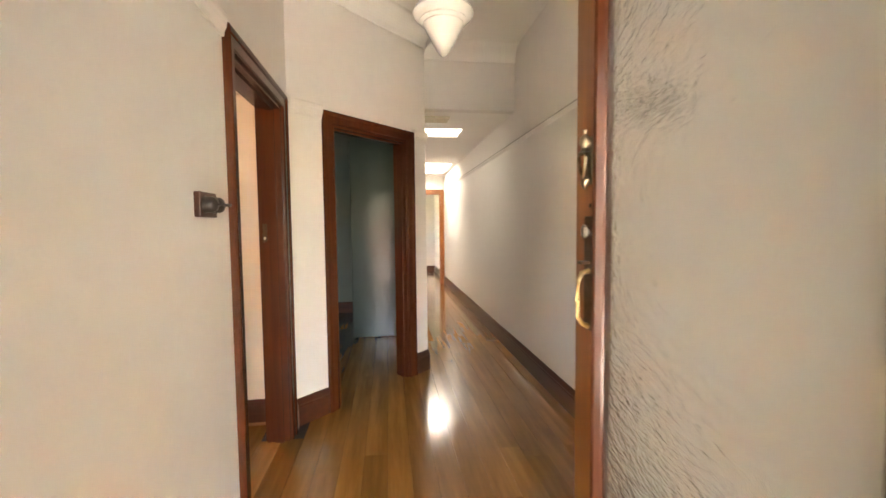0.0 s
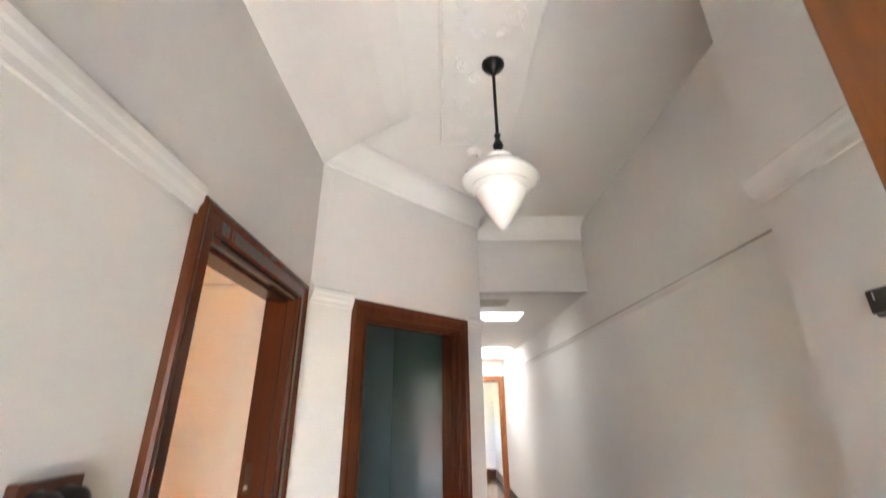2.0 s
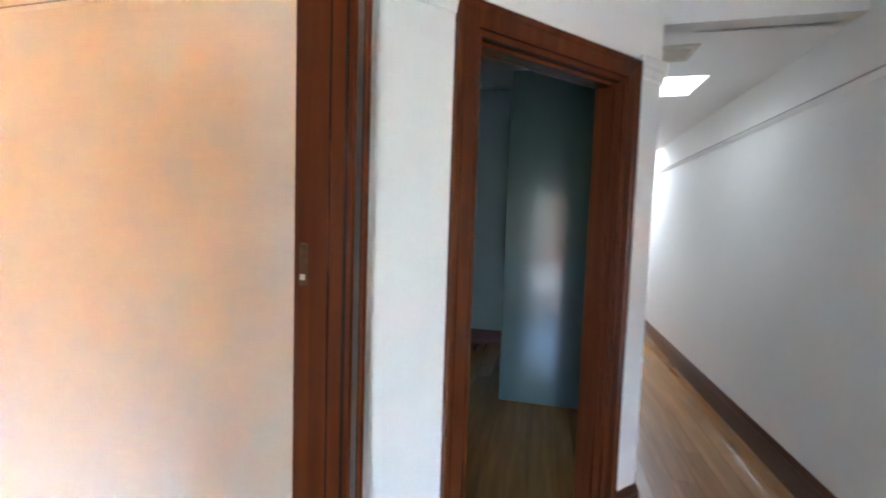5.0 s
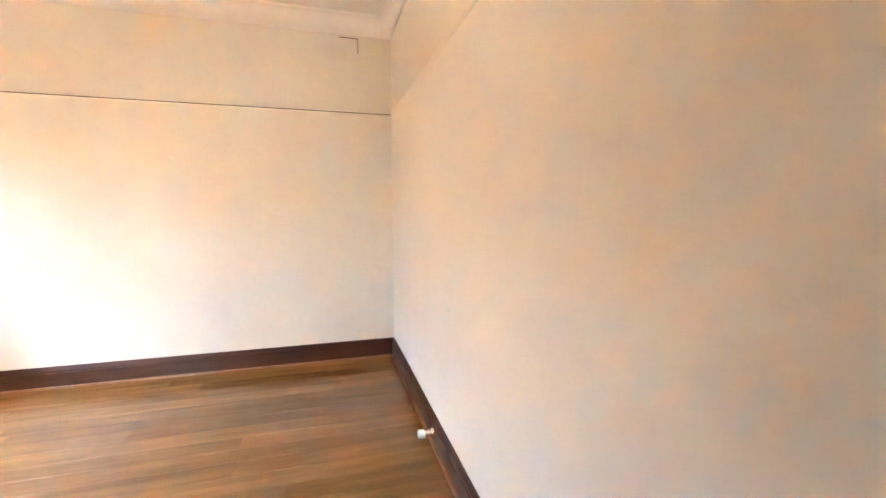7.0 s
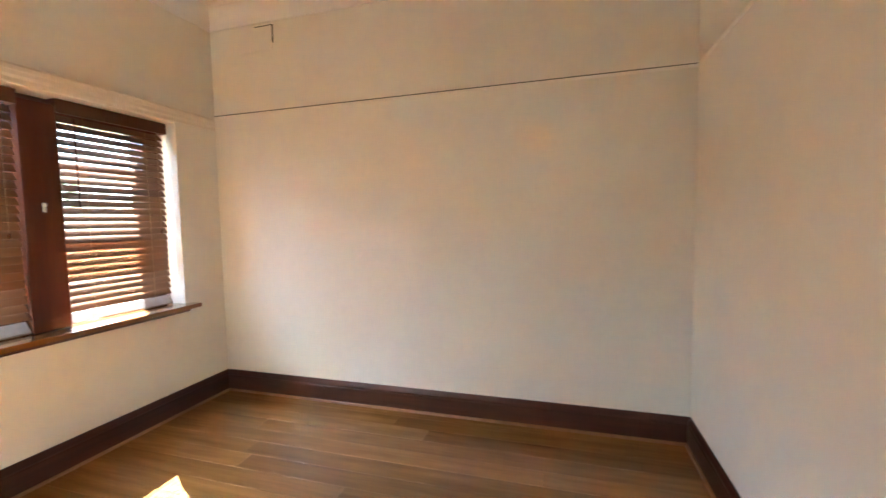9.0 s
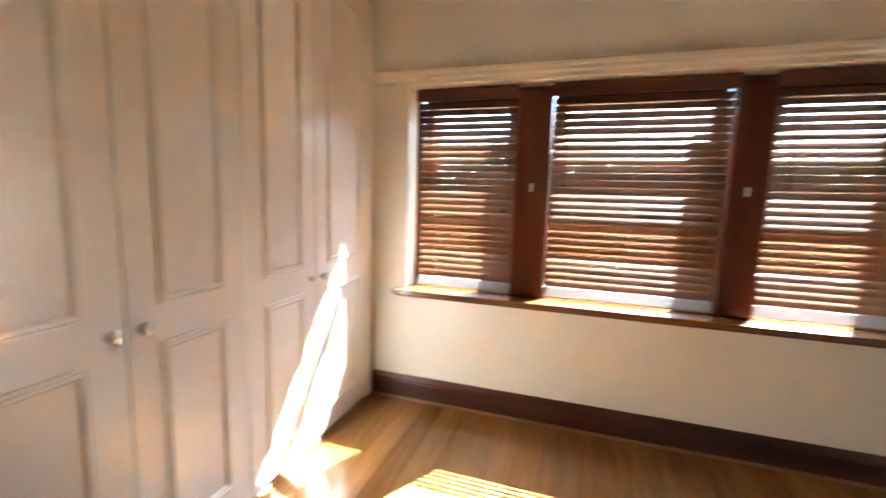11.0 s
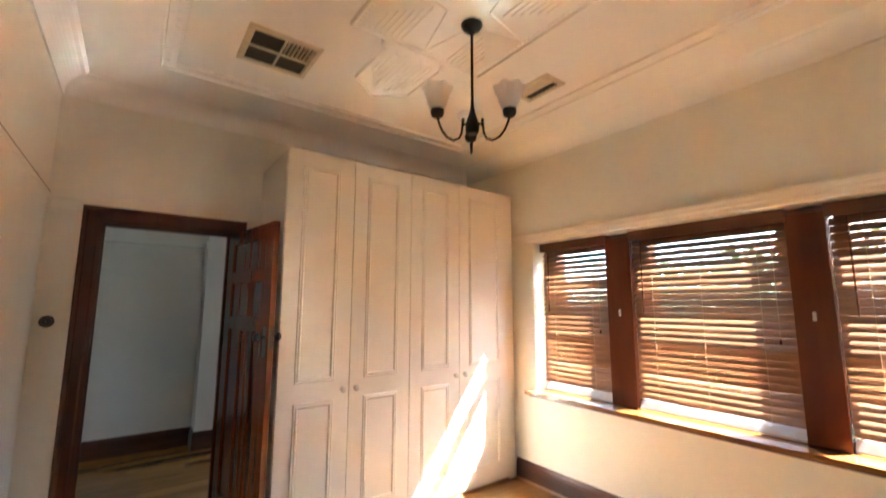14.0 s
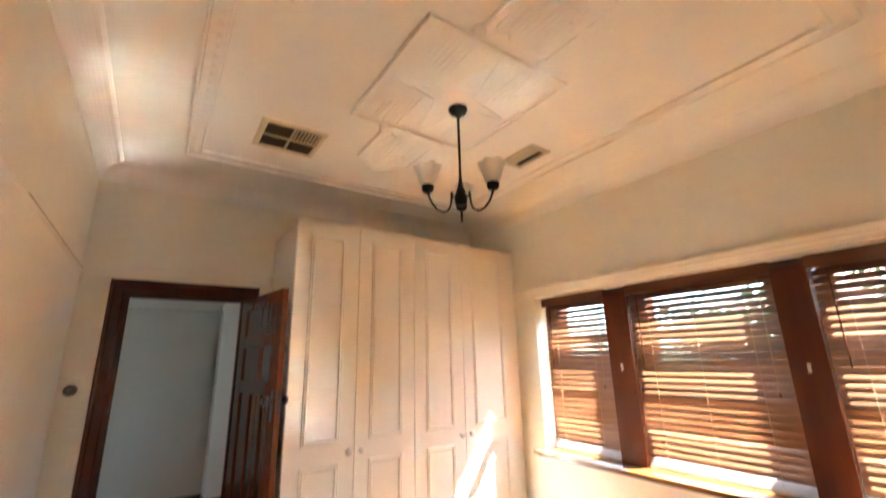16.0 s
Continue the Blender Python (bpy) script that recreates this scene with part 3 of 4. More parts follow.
for side in (-1, 1):
    part("lock_plate", in_frame(boxes((LW - 0.078, LW - 0.034, side * 0.018 - 0.002, side * 0.018 + 0.002, 1.19, 1.37), bevel=0.001), leaf_at, leaf_u), BRONZE, leaf, "dark bronze lock plate")
    prof = [(0.0, 0.066), (0.018, 0.064), (0.026, 0.054), (0.026, 0.044), (0.016, 0.034), (0.010, 0.026), (0.010, 0.004), (0.018, 0.0), (0.0, 0.0)]
    part("door_knob", in_frame(lathe([(r, side * (0.018 + h)) for r, h in prof], (LW - 0.056, 0, 1.31), 20, "y"), leaf_at, leaf_u), BAKELITE, leaf, "black round door knob", True)
part("latch_plate", in_frame(boxes((LW - 0.001, LW + 0.0025, -0.011, 0.011, 1.24, 1.38)), leaf_at, leaf_u), BRONZE, leaf)
for z in (0.25, 1.75):
    part("hinge", in_frame(lathe([(0.0, z - 0.05), (0.006, z - 0.05), (0.006, z + 0.05), (0.0, z + 0.05)], (-0.006, 0.02, 0), 10), leaf_at, leaf_u), BRONZE, leaf, "", True)

# front door, glazed, swung into the hall
fd = thing("front_door", (0.33, 0.262, 0), "varnished red-brown timber front door with rippled glass, standing open", "door")
fd_end = Vector((0.328, 1.120, 0))
fd_at = Vector((0.33, 0.262, 0.015))
fd_u = (fd_end - fd_at.xyz * Vector((1, 1, 0)))
FW = fd_u.length
fd_face = lambda bm: in_frame(bm, fd_at, fd_u)
part("stile", fd_face(boxes((FW - 0.102, FW, -0.02, 0.02, 0, 2.03), bevel=0.003)), RED_WOOD, fd)
part("stile", fd_face(boxes((0, 0.112, -0.02, 0.02, 0, 2.03), bevel=0.003)), RED_WOOD, fd)
part("rail", fd_face(boxes((0.112, FW - 0.102, -0.0195, 0.0195, 1.915, 2.03), bevel=0.003)), RED_WOOD, fd)
part("rail", fd_face(boxes((0.112, FW - 0.102, -0.0195, 0.0195, 0, 0.24), bevel=0.003)), RED_WOOD, fd)
part("glass_pane", fd_face(boxes((0.108, FW - 0.098, -0.003, 0.003, 0.235, 1.92))), OBSCURE, fd, "rippled obscure glass pane").visible_shadow = False
bead = [(0.0, 0.003), (0.0, 0.024), (0.006, 0.028), (0.014, 0.024), (0.022, 0.010), (0.024, 0.003)]
for side in (-1, 1):
    part("glazing_bead", fd_face(panel_frame((0.112, 0, 0.24), (1, 0, 0), (0, 0, 1), (0, side, 0), FW - 0.214, 1.675, bead)), MAHOGANY, fd, "dark polished glazing bead")
# knocker, lock and pull on the face that looks to the porch (the left face along the leaf)
KX = FW - 0.080
kn = part("knocker", fd_face(merged(boxes((KX - 0.013, KX + 0.013, 0.02, 0.025, 1.425, 1.545), bevel=0.003), lathe([(0.0, 0.044), (0.010, 0.042), (0.014, 0.034), (0.014, 0.026), (0.0, 0.02)], (KX, 0, 1.53), 16, "y"), lathe([(0.0, 0.040), (0.008, 0.038), (0.010, 0.030), (0.0, 0.02)], (KX, 0, 1.435), 14, "y"))), ANTIQUE, fd, "small antique metal door knocker", True)
part("knocker_bar", fd_face(tube([(KX + 0.003, 0.040, 1.438), (KX - 0.012, 0.043, 1.462), (KX - 0.020, 0.044, 1.492), (KX - 0.012, 0.044, 1.503), (KX + 0.012, 0.044, 1.505), (KX + 0.020, 0.044, 1.496), (KX + 0.010, 0.043, 1.462), (KX + 0.003, 0.040, 1.438)], 0.0042, 8)), ANTIQUE, kn, "", True)
part("urn", fd_face(lathe([(0.0, 1.565), (0.006, 1.562), (0.004, 1.552), (0.012, 1.543), (0.015, 1.530), (0.009, 1.517), (0.012, 1.508), (0.0, 1.505)], (KX, 0.036, 0), 14)), ANTIQUE, kn, "", True)
part("drop", fd_face(lathe([(0.0, 1.447), (0.009, 1.440), (0.011, 1.430), (0.006, 1.418), (0.0, 1.412)], (KX + 0.003, 0.034, 0), 12)), ANTIQUE, kn, "", True)
lk = part("lock_plate", fd_face(boxes((KX - 0.024, KX + 0.024, 0.02, 0.024, 1.05, 1.345), bevel=0.002)), BRONZE, fd, "tall dark bronze lock plate")
part("cylinder", fd_face(lathe([(0.0, 0.040), (0.012, 0.040), (0.019, 0.036), (0.020, 0.024), (0.0, 0.02)], (KX, 0, 1.305), 24, "y")), CHROME, lk, "round bright lock cylinder", True)
part("keyhole", fd_face(boxes((KX - 0.002, KX + 0.002, 0.0398, 0.0406, 1.298, 1.312))), VENT_DARK, lk)
part("pull_handle", fd_face(tube([(KX - 0.004, 0.022, 1.205), (KX - 0.008, 0.045, 1.20), (KX - 0.010, 0.056, 1.18), (KX - 0.010, 0.058, 1.13), (KX - 0.008, 0.055, 1.085), (KX - 0.004, 0.040, 1.066), (KX, 0.022, 1.06)], 0.006, 10, [0.008, 0.006, 0.0055, 0.007, 0.0055, 0.006, 0.008])), BRASS, lk, "brass pull handle", True)
part("thumb_latch", fd_face(boxes((KX - 0.012, KX + 0.012, 0.024, 0.05, 1.222, 1.23), bevel=0.002)), BRONZE, lk)
part("screw", fd_face(lathe([(0.0, 0.023), (0.005, 0.022), (0.006, 0.02), (0.0, 0.02)], (KX, 0, 1.372), 10, "y")), BRONZE, fd)

fdf = thing("door_4", (-0.56, YF, 0), "dark timber front door frame", "doorway", kind="structure")
part("jamb", boxes((-0.56, -0.53, 0.09, YF + 0.006, 0, 2.09)), MAHOGANY, fdf)
part("jamb", boxes((0.335, 0.365, 0.09, YF + 0.006, 0, 2.09)), MAHOGANY, fdf)
part("head_lining", boxes((-0.53, 0.335, 0.09, YF + 0.006, 2.06, 2.09)), MAHOGANY_X, fdf)

# ---- hall things ----
sw = thing("light_switch", (XL, 1.56, 1.42), "dark timber block with two black bakelite switches on the hall wall", "light switch")
part("mounting_block", boxes((XL, XL + 0.022, 1.498, 1.630, 1.376, 1.462), bevel=0.004), MAHOGANY_Y, sw)
for y in (1.535, 1.593):
    dome = [(0.0, 0.040), (0.012, 0.039), (0.022, 0.034), (0.027, 0.026), (0.028, 0.008), (0.030, 0.0), (0.0, 0.0)]
    d_ = part("switch_dome", lathe([(r, h) for r, h in dome], (XL + 0.022, y, 1.419), 24, "x"), BAKELITE, sw, "round black switch dome", True)
    part("toggle", lathe([(0.0, 0.064), (0.005, 0.062), (0.006, 0.050), (0.004, 0.036), (0.0, 0.036)], (XL + 0.022, y, 1.419), 12, "x"), BAKELITE, d_, "", True)

PX, PY = 0.098, 2.24
pend = thing("pendant_lamp", (PX, PY, ZH), "unlit white opal glass pendant lamp on a black rod", "pendant lamp")
part("ceiling_rose", lathe([(0.0, 0.0), (0.052, 0.0), (0.052, -0.012), (0.040, -0.030), (0.022, -0.044), (0.012, -0.062), (0.0, -0.062)], (PX, PY, ZH - 0.012), 28), BLACK, pend, "black ceiling rose", True)
part("rod", tube([(PX, PY, ZH - 0.07), (PX, PY, 2.66)], 0.0075, 10), BLACK, pend, "", True)
part("stem", lathe([(0.0, 0.13), (0.010, 0.13), (0.015, 0.118), (0.010, 0.106), (0.012, 0.092), (0.021, 0.074), (0.023, 0.060), (0.014, 0.042), (0.010, 0.034), (0.016, 0.024), (0.040, 0.012), (0.052, 0.0), (0.052, -0.022), (0.0, -0.022)], (PX, PY, 2.545), 24), BLACK, pend, "turned black stem and gallery", True)
shade_p = [(0.0, 0.0), (0.012, 0.003), (0.030, 0.022), (0.060, 0.072), (0.085, 0.118), (0.100, 0.148), (0.106, 0.160), (0.104, 0.166), (0.118, 0.172), (0.124, 0.178), (0.121, 0.184), (0.140, 0.192), (0.154, 0.204), (0.158, 0.218), (0.150, 0.236), (0.122, 0.262), (0.090, 0.288), (0.062, 0.304), (0.056, 0.318), (0.056, 0.33), (0.048, 0.33)]
part("shade", lathe(shade_p, (PX, PY, 2.222), 48), OPAL, pend, "white opal glass shade with stepped rim", True)

wb = thing("wall_box", (0.80, 1.485, 1.775), "small black plastic box on the wall behind the front door", "wall box")
part("base", boxes((0.784, 0.7995, 1.345, 1.625, 1.745, 1.806), bevel=0.003), BAKELITE, wb)
part("cover", boxes((0.768, 0.7838, 1.351, 1.619, 1.750, 1.801), bevel=0.004), BAKELITE, wb)
part("cover_mark", boxes((0.7672, 0.768, 1.600, 1.604, 1.778, 1.794)), CHROME, wb)

# embossed plaster strip on the hall ceiling
strip = thing("ceiling_panel", (0.07, 2.2, ZH), "white embossed plaster strip on the hall ceiling", "ceiling moulding", kind="structure")
SX0, SX1, SY0, SY1 = -0.152, 0.288, 0.6, 2.88
part("plate", boxes((SX0 + 0.02, SX1 - 0.02, SY0, SY1 - 0.02, ZH - 0.007, ZH)), CEILING, strip)
part("border", panel_frame((SX0, SY0, ZH), (1, 0, 0), (0, 1, 0), (0, 0, -1), SX1 - SX0, SY1 - SY0, [(0, 0), (0.002, 0.013), (0.010, 0.016), (0.018, 0.010), (0.022, 0.004), (0.022, 0.0)]), CEILING, strip, "", True)
part("cross_bar", boxes((SX0 + 0.02, SX1 - 0.02, 1.602, 1.62, ZH - 0.014, ZH - 0.004), bevel=0.002), CEILING, strip)


def scroll(cx, cy, r0, turns, start, flip, z, n=22, rad=0.0055):
    pts = []
    for i in range(n):
        f = i / (n - 1)
        a = start + flip * turns * 2 * math.pi * f
        r = r0 * (1 - 0.82 * f)
        pts.append((cx + r * math.cos(a), cy + r * math.sin(a), z))
    return tube(pts, rad, 6)


cxs = (SX0 + SX1) / 2
zz = ZH - 0.008
curls = []
for y0 in (1.72, 1.98, 2.24, 2.50, 2.74):
    for s in (-1, 1):
        curls.append(scroll(cxs + s * 0.095, y0, 0.052, 1.4, math.pi / 2, -s, zz))
        curls.append(scroll(cxs + s * 0.045, y0 + 0.09, 0.040, 1.2, -math.pi / 2, s, zz))
        curls.append(tube([(cxs + s * 0.15, y0 - 0.05, zz), (cxs + s * 0.11, y0 + 0.02, zz), (cxs + s * 0.14, y0 + 0.08, zz)], 0.005, 6))
for r in (0.05, 0.075, 0.10):
    curls.append(tube([(cxs + r * math.cos(a), 1.70 + r * math.sin(a), zz) for a in [math.pi * k / 14 for k in range(15)]], 0.0045, 6))
part("embossed_scrolls", merged(*curls), CEILING, strip, "raised scrollwork", True)
for x in (SX0 + 0.045, SX1 - 0.045):
    part("bead_line", tube([(x, SY0 + 0.03, ZH - 0.008), (x, 1.59, ZH - 0.008)], 0.004, 6), CEILING, strip)
sd = thing("smoke_detector", (0.057, 2.97, ZH), "round white plastic smoke detector on the hall ceiling", "smoke detector")
part("base", lathe([(0.0, 0.0), (0.052, 0.0), (0.052, -0.012), (0.0, -0.012)], (0.057, 2.97, ZH), 28), WHITE_PLASTIC, sd, "", True)
part("cover", lathe([(0.046, -0.012), (0.046, -0.020), (0.036, -0.034), (0.014, -0.040), (0.0, -0.040)], (0.057, 2.97, ZH), 28), WHITE_PLASTIC, sd, "", True)
part("indicator", boxes((0.07, 0.08, 2.95, 2.96, ZH - 0.041, ZH - 0.034)), BRASS, sd)

# duct grille and roof light panels in the passage
dv = thing("ceiling_vent", (0.29, 4.46, ZP), "pale metal ceiling vent in the passage", "ceiling vent")
part("frame", panel_frame((0.17, 4.34, ZP), (1, 0, 0), (0, 1, 0), (0, 0, -1), 0.28, 0.24, [(0, 0), (0.003, 0.010), (0.028, 0.012), (0.03, 0.0)]), VENT_METAL, dv)
for k in range(6):
    part("slat", boxes((0.20, 0.42, 4.375 + k * 0.032, 4.392 + k * 0.032, ZP - 0.009, ZP - 0.003)), VENT_METAL, dv)

# white cupboard end in the second room, its enamel darkened for the dimness
cb = thing("cupboard", (-0.32, 5.7, 0), "tall glossy cupboard darkened for the dim room, plain end panel", "cupboard")
part("side_panel", boxes((-0.64, -0.005, 5.0, 5.03, 0.012, 2.6), bevel=0.003), GLOSS_DIMMED, cb, "glossy flat panel")
part("body", boxes((-0.62, -0.005, 5.03, 6.52, 0.012, 2.6)), GLOSS_DIMMED, cb)
part("plinth", boxes((-0.60, -0.005, 5.05, 6.5, 0.0, 0.012)), VENT_DARK, cb)

# ---- bedroom window ----
YG = -0.64
win = thing("window_1", ((WIN[0] + WIN[1]) / 2, YS, WIN[2]), "wide three-part window with dark mahogany frame and mullions", "window", kind="structure")
BL = ((-2.595, -1.945), (-3.728, -2.795), (-4.565, -3.905))
part("window_frame", boxes((WIN[0], WIN[1], YG - 0.03, YG + 0.03, WIN[3] - 0.05, WIN[3]), bevel=0.002), MAHOGANY_X, win)
part("window_frame", boxes((WIN[0], WIN[1], YG - 0.03, YG + 0.03, WIN[2], WIN[2] + 0.035), bevel=0.002), MAHOGANY_X, win)
part("window_frame", boxes((WIN[0], WIN[0] + 0.035, YG - 0.03, YG + 0.03, WIN[2] + 0.035, WIN[3] - 0.05), bevel=0.002), MAHOGANY, win)
part("window_frame", boxes((WIN[1] - 0.035, WIN[1], YG - 0.03, YG + 0.03, WIN[2] + 0.035, WIN[3] - 0.05), bevel=0.002), MAHOGANY, win)
for x0, x1 in ((BL[1][1], BL[0][0]), (BL[2][1], BL[1][0])):
    mu = part("mullion", boxes((x0, x1, YG - 0.03, -0.498, WIN[2], WIN[3] - 0.052), bevel=0.004), MAHOGANY, win, "broad dark mahogany mullion")
    xm = (x0 + x1) / 2
    part("cord_hook", merged(boxes((xm - 0.008, xm + 0.008, -0.498, -0.494, 1.44, 1.49), bevel=0.001), tube([(xm, -0.496, 1.475), (xm, -0.481, 1.472), (xm, -0.477, 1.482)], 0.003, 6)), NICKEL, mu, "small metal hook")
for a, b in BL:
    sash = part("sash", merged(boxes((a + 0.01, a + 0.075, YG - 0.022, YG + 0.022, WIN[2] + 0.036, WIN[3] - 0.052), (b - 0.075, b - 0.01, YG - 0.022, YG + 0.022, WIN[2] + 0.036, WIN[3] - 0.052), (a + 0.075, b - 0.075, YG - 0.0215, YG + 0.0215, WIN[2] + 0.036, WIN[2] + 0.11), (a + 0.075, b - 0.075, YG - 0.048, YG + 0.0215, 1.66, 1.705), (a + 0.075, b - 0.075, YG - 0.0215, YG + 0.0215, WIN[3] - 0.115, WIN[3] - 0.052))), MAHOGANY, win, "dark timber sash")
    # Blocks added outside the stiles to trim the sunlight through each sash.
    for x0, x1 in ((a + 0.012, a + 0.073), (b - 0.073, b - 0.012)):
        part("outer_lining", boxes((x0, x1, YG - 0.118, YG - 0.023, WIN[2] + 0.036, WIN[3] - 0.052), bevel=0.002), MAHOGANY, sash)
    for z0, z1 in ((WIN[2] + 0.11, 1.66), (1.705, WIN[3] - 0.115)):
        part("pane", boxes((a + 0.075, b - 0.075, YG - 0.002, YG + 0.002, z0, z1)), CLEAR, sash, "clear glass pane").visible_shadow = False
part("reveal", boxes((WIN[1] - 0.004, WIN[1], YG + 0.03, YS - 0.0005, WIN[2], WIN[3] - 0.001)), CREAM, win, "white painted window reveal")
part("reveal", boxes((WIN[0], WIN[0] + 0.004, YG + 0.03, YS - 0.0005, WIN[2], WIN[3] - 0.001)), CREAM, win, "white painted window reveal")
part("window_sill", boxes((-4.655, -1.845, YS, -0.352, WIN[2] - 0.032, WIN[2] - 0.002), (WIN[0] - 0.003, WIN[1] + 0.003, YG - 0.12, YS, WIN[2] - 0.034, WIN[2] - 0.0025), bevel=0.004), SILL_WOOD, win, "polished dark timber sill board")
part("apron", boxes((-4.62, -1.835, YS + 0.001, YS + 0.016, WIN[2] - 0.062, WIN[2] - 0.033), bevel=0.003), MAHOGANY_X, win)

# ---- venetian blinds ----


def slat_mesh(width):
    """A thin bowed slat, 50 mm wide."""
    ring = []
    for k in range(6):
        f = k / 5 - 0.5
        ring.append((f * 0.050, 0.0022 * (1 - (2 * f) ** 2)))
    ring += [(y, z - 0.0026) for y, z in ring[::-1]]
    bm = loft([[Vector((x, y, z)) for y, z in ring] for x in (-width / 2, width / 2)])
    bmesh.ops.recalc_face_normals(bm, faces=bm.faces)
    me = bpy.data.meshes.new("slat")
    bm.to_mesh(me)
    bm.free()
    me.materials.append(SLAT_WOOD)
    return me


def rail_bar(width):
    """The flat bottom rail, leaning with its outer edge up."""
    bm = boxes((-width / 2, width / 2, -0.036, 0.036, -0.007, 0.007), bevel=0.004)
    bmesh.ops.rotate(bm, verts=bm.verts, cent=(0, 0, 0), matrix=Matrix.Rotation(radians(-53), 3, "X"))
    return bm


YV = -0.536
for n_, (a, b) in enumerate(BL):
    xc = (a + b) / 2
    bl = thing("venetian_blind", (xc, YV, WIN[2]), ("narrow", "wide", "narrow")[n_] + " dark red-brown timber venetian blind lowered over the window", "venetian blind", "window blinds")
    part("valance", boxes((a - 0.004, b + 0.004, YV + 0.030, YV + 0.044, WIN[3] - 0.088, WIN[3] - 0.012), (a - 0.004, a + 0.006, YV - 0.028, YV + 0.030, WIN[3] - 0.088, WIN[3] - 0.012), (b - 0.006, b + 0.004, YV - 0.028, YV + 0.030, WIN[3] - 0.088, WIN[3] - 0.012), bevel=0.002), VALANCE_WOOD, bl, "brown timber valance")
    part("headrail", boxes((a + 0.008, b - 0.008, YV - 0.026, YV + 0.028, WIN[3] - 0.06, WIN[3] - 0.016)), MAHOGANY_X, bl)
    me = slat_mesh(b - a - 0.012)
    z = WIN[3] - 0.112
    k = 0
    while z > WIN[2] + 0.10:
        s = new("slat", me)
        s.parent = bl
        tilt = (56 if n_ == 0 else 55) + random.uniform(-1.2, 1.2) if z > 1.27 else 72 + random.uniform(-1.5, 1.5)
        if z < WIN[2] + 0.27:
            tilt = 54 + random.uniform(-1.0, 1.0)
        s.matrix_local = pose(0, random.uniform(-0.0008, 0.0008), z - WIN[2], -tilt, 0, random.uniform(-0.15, 0.15))
        z -= 0.0435
        k += 1
    part("bottom_rail", in_frame(rail_bar(b - a - 0.012), (xc, YV, WIN[2] + 0.036), (1, 0, 0)), RAIL_PALE, bl, "pale bottom rail")
    for x in (a + 0.14, b - 0.14) if n_ != 1 else (a + 0.15, xc, b - 0.15):
        part("ladder_cord", merged(tube([(x, YV + 0.026, WIN[3] - 0.09), (x, YV + 0.026, WIN[2] + 0.05)], 0.0012, 5), tube([(x, YV - 0.026, WIN[3] - 0.09), (x, YV - 0.026, WIN[2] + 0.05)], 0.0012, 5)), CORD, bl)
    part("tilt_wand", tube([(b - 0.085, YV + 0.040, WIN[3] - 0.09), (b - 0.085, YV + 0.042, WIN[3] - 0.62)], 0.004, 8), MAHOGANY, bl, "thin dark tilt wand")
    part("pull_cord", tube([(a + 0.07, YV + 0.038, WIN[3] - 0.09), (a + 0.07, YV + 0.039, WIN[3] - 0.75)], 0.0014, 5), CORD, bl)
    part("cord_tassel", lathe([(0.0, 0.0), (0.007, 0.004), (0.006, 0.02), (0.002, 0.032), (0.0, 0.032)], (a + 0.07, YV + 0.039, WIN[3] - 0.785), 10), MAHOGANY, bl)

# ---- wardrobe ----
XF = -1.675
edges = (1.702, 1.217, 0.727, 0.238, -0.335)
PROF = [(0.0, 0.0), (0.002, 0.007), (0.009, 0.009), (0.013, 0.005), (0.019, 0.010), (0.026, 0.010), (0.031, 0.004), (0.034, 0.0)]
for n_ in range(2):
    y1, ym, y0 = edges[2 * n_: 2 * n_ + 3]
    wr = thing("wardrobe", (XF + 0.3, (y0 + y1) / 2, 0), "cream enamelled built-in wardrobe with panelled double doors", "wardrobe", "wardrobe units")
    part("carcass", boxes((XF + 0.021, XE - 0.004, y0 + (0.001 if n_ else 0.0015), y1 - (0.0015 if n_ else 0.0), 0.052, 2.566)), ROBE, wr)
    part("plinth", boxes((XF + 0.020, XE - 0.006, y0 + 0.002, y1 - 0.002, 0.0, 0.0515)), ROBE, wr)
    part("quad_bead", moulding([(0.0, 0.0), (0.014, 0.0), (0.012, 0.008), (0.0, 0.014)], (XF + 0.020, y1 - 0.002), (XF + 0.020, y0 + 0.002), (-1, 0)), QUAD_WOOD, wr, "brown timber bead along the floor")
    for side, (a, b) in enumerate(((ym, y1), (y0, ym))):
        dr = part("door", boxes((XF, XF + 0.019, a + 0.002, b - 0.002, 0.040, 2.566), bevel=0.0025), ROBE, wr)
        for z0, z1 in ((0.162, 0.888), (1.012, 2.472)):
            part("panel_moulding", panel_frame((XF, a + 0.108, z0), (0, 1, 0), (0, 0, 1), (-1, 0, 0), b - a - 0.216, z1 - z0, PROF), ROBE, dr)
        ky = a + 0.048 if side == 0 else b - 0.048
        part("knob", lathe([(0.0, -0.038), (0.015, -0.037), (0.023, -0.031), (0.022, -0.022), (0.010, -0.014), (0.009, -0.005), (0.017, 0.0), (0.0, 0.0)], (XF, ky, 0.952), 20, "x"), NICKEL, dr, "small round satin metal knob", True)
fl = thing("filler_panel", (XF + 0.3, -0.39, 0), "cream enamelled scribe panel between wardrobe and wall", "filler panel")
part("board", boxes((XF + 0.012, XF + 0.031, YS + 0.022, edges[4] - 0.001, 0.0, 2.566), bevel=0.001), ROBE, fl)

# ---- bedroom fittings ----
rs = thing("light_switch", (XE, 2.872, 1.41), "round black bakelite light switch on the bedroom wall", "light switch")
part("base", lathe([(0.0, 0.0), (0.036, 0.0), (0.036, -0.008), (0.030, -0.014), (0.0, -0.014)], (XE, 2.872, 1.412), 28, "x"), BAKELITE, rs, "", True)
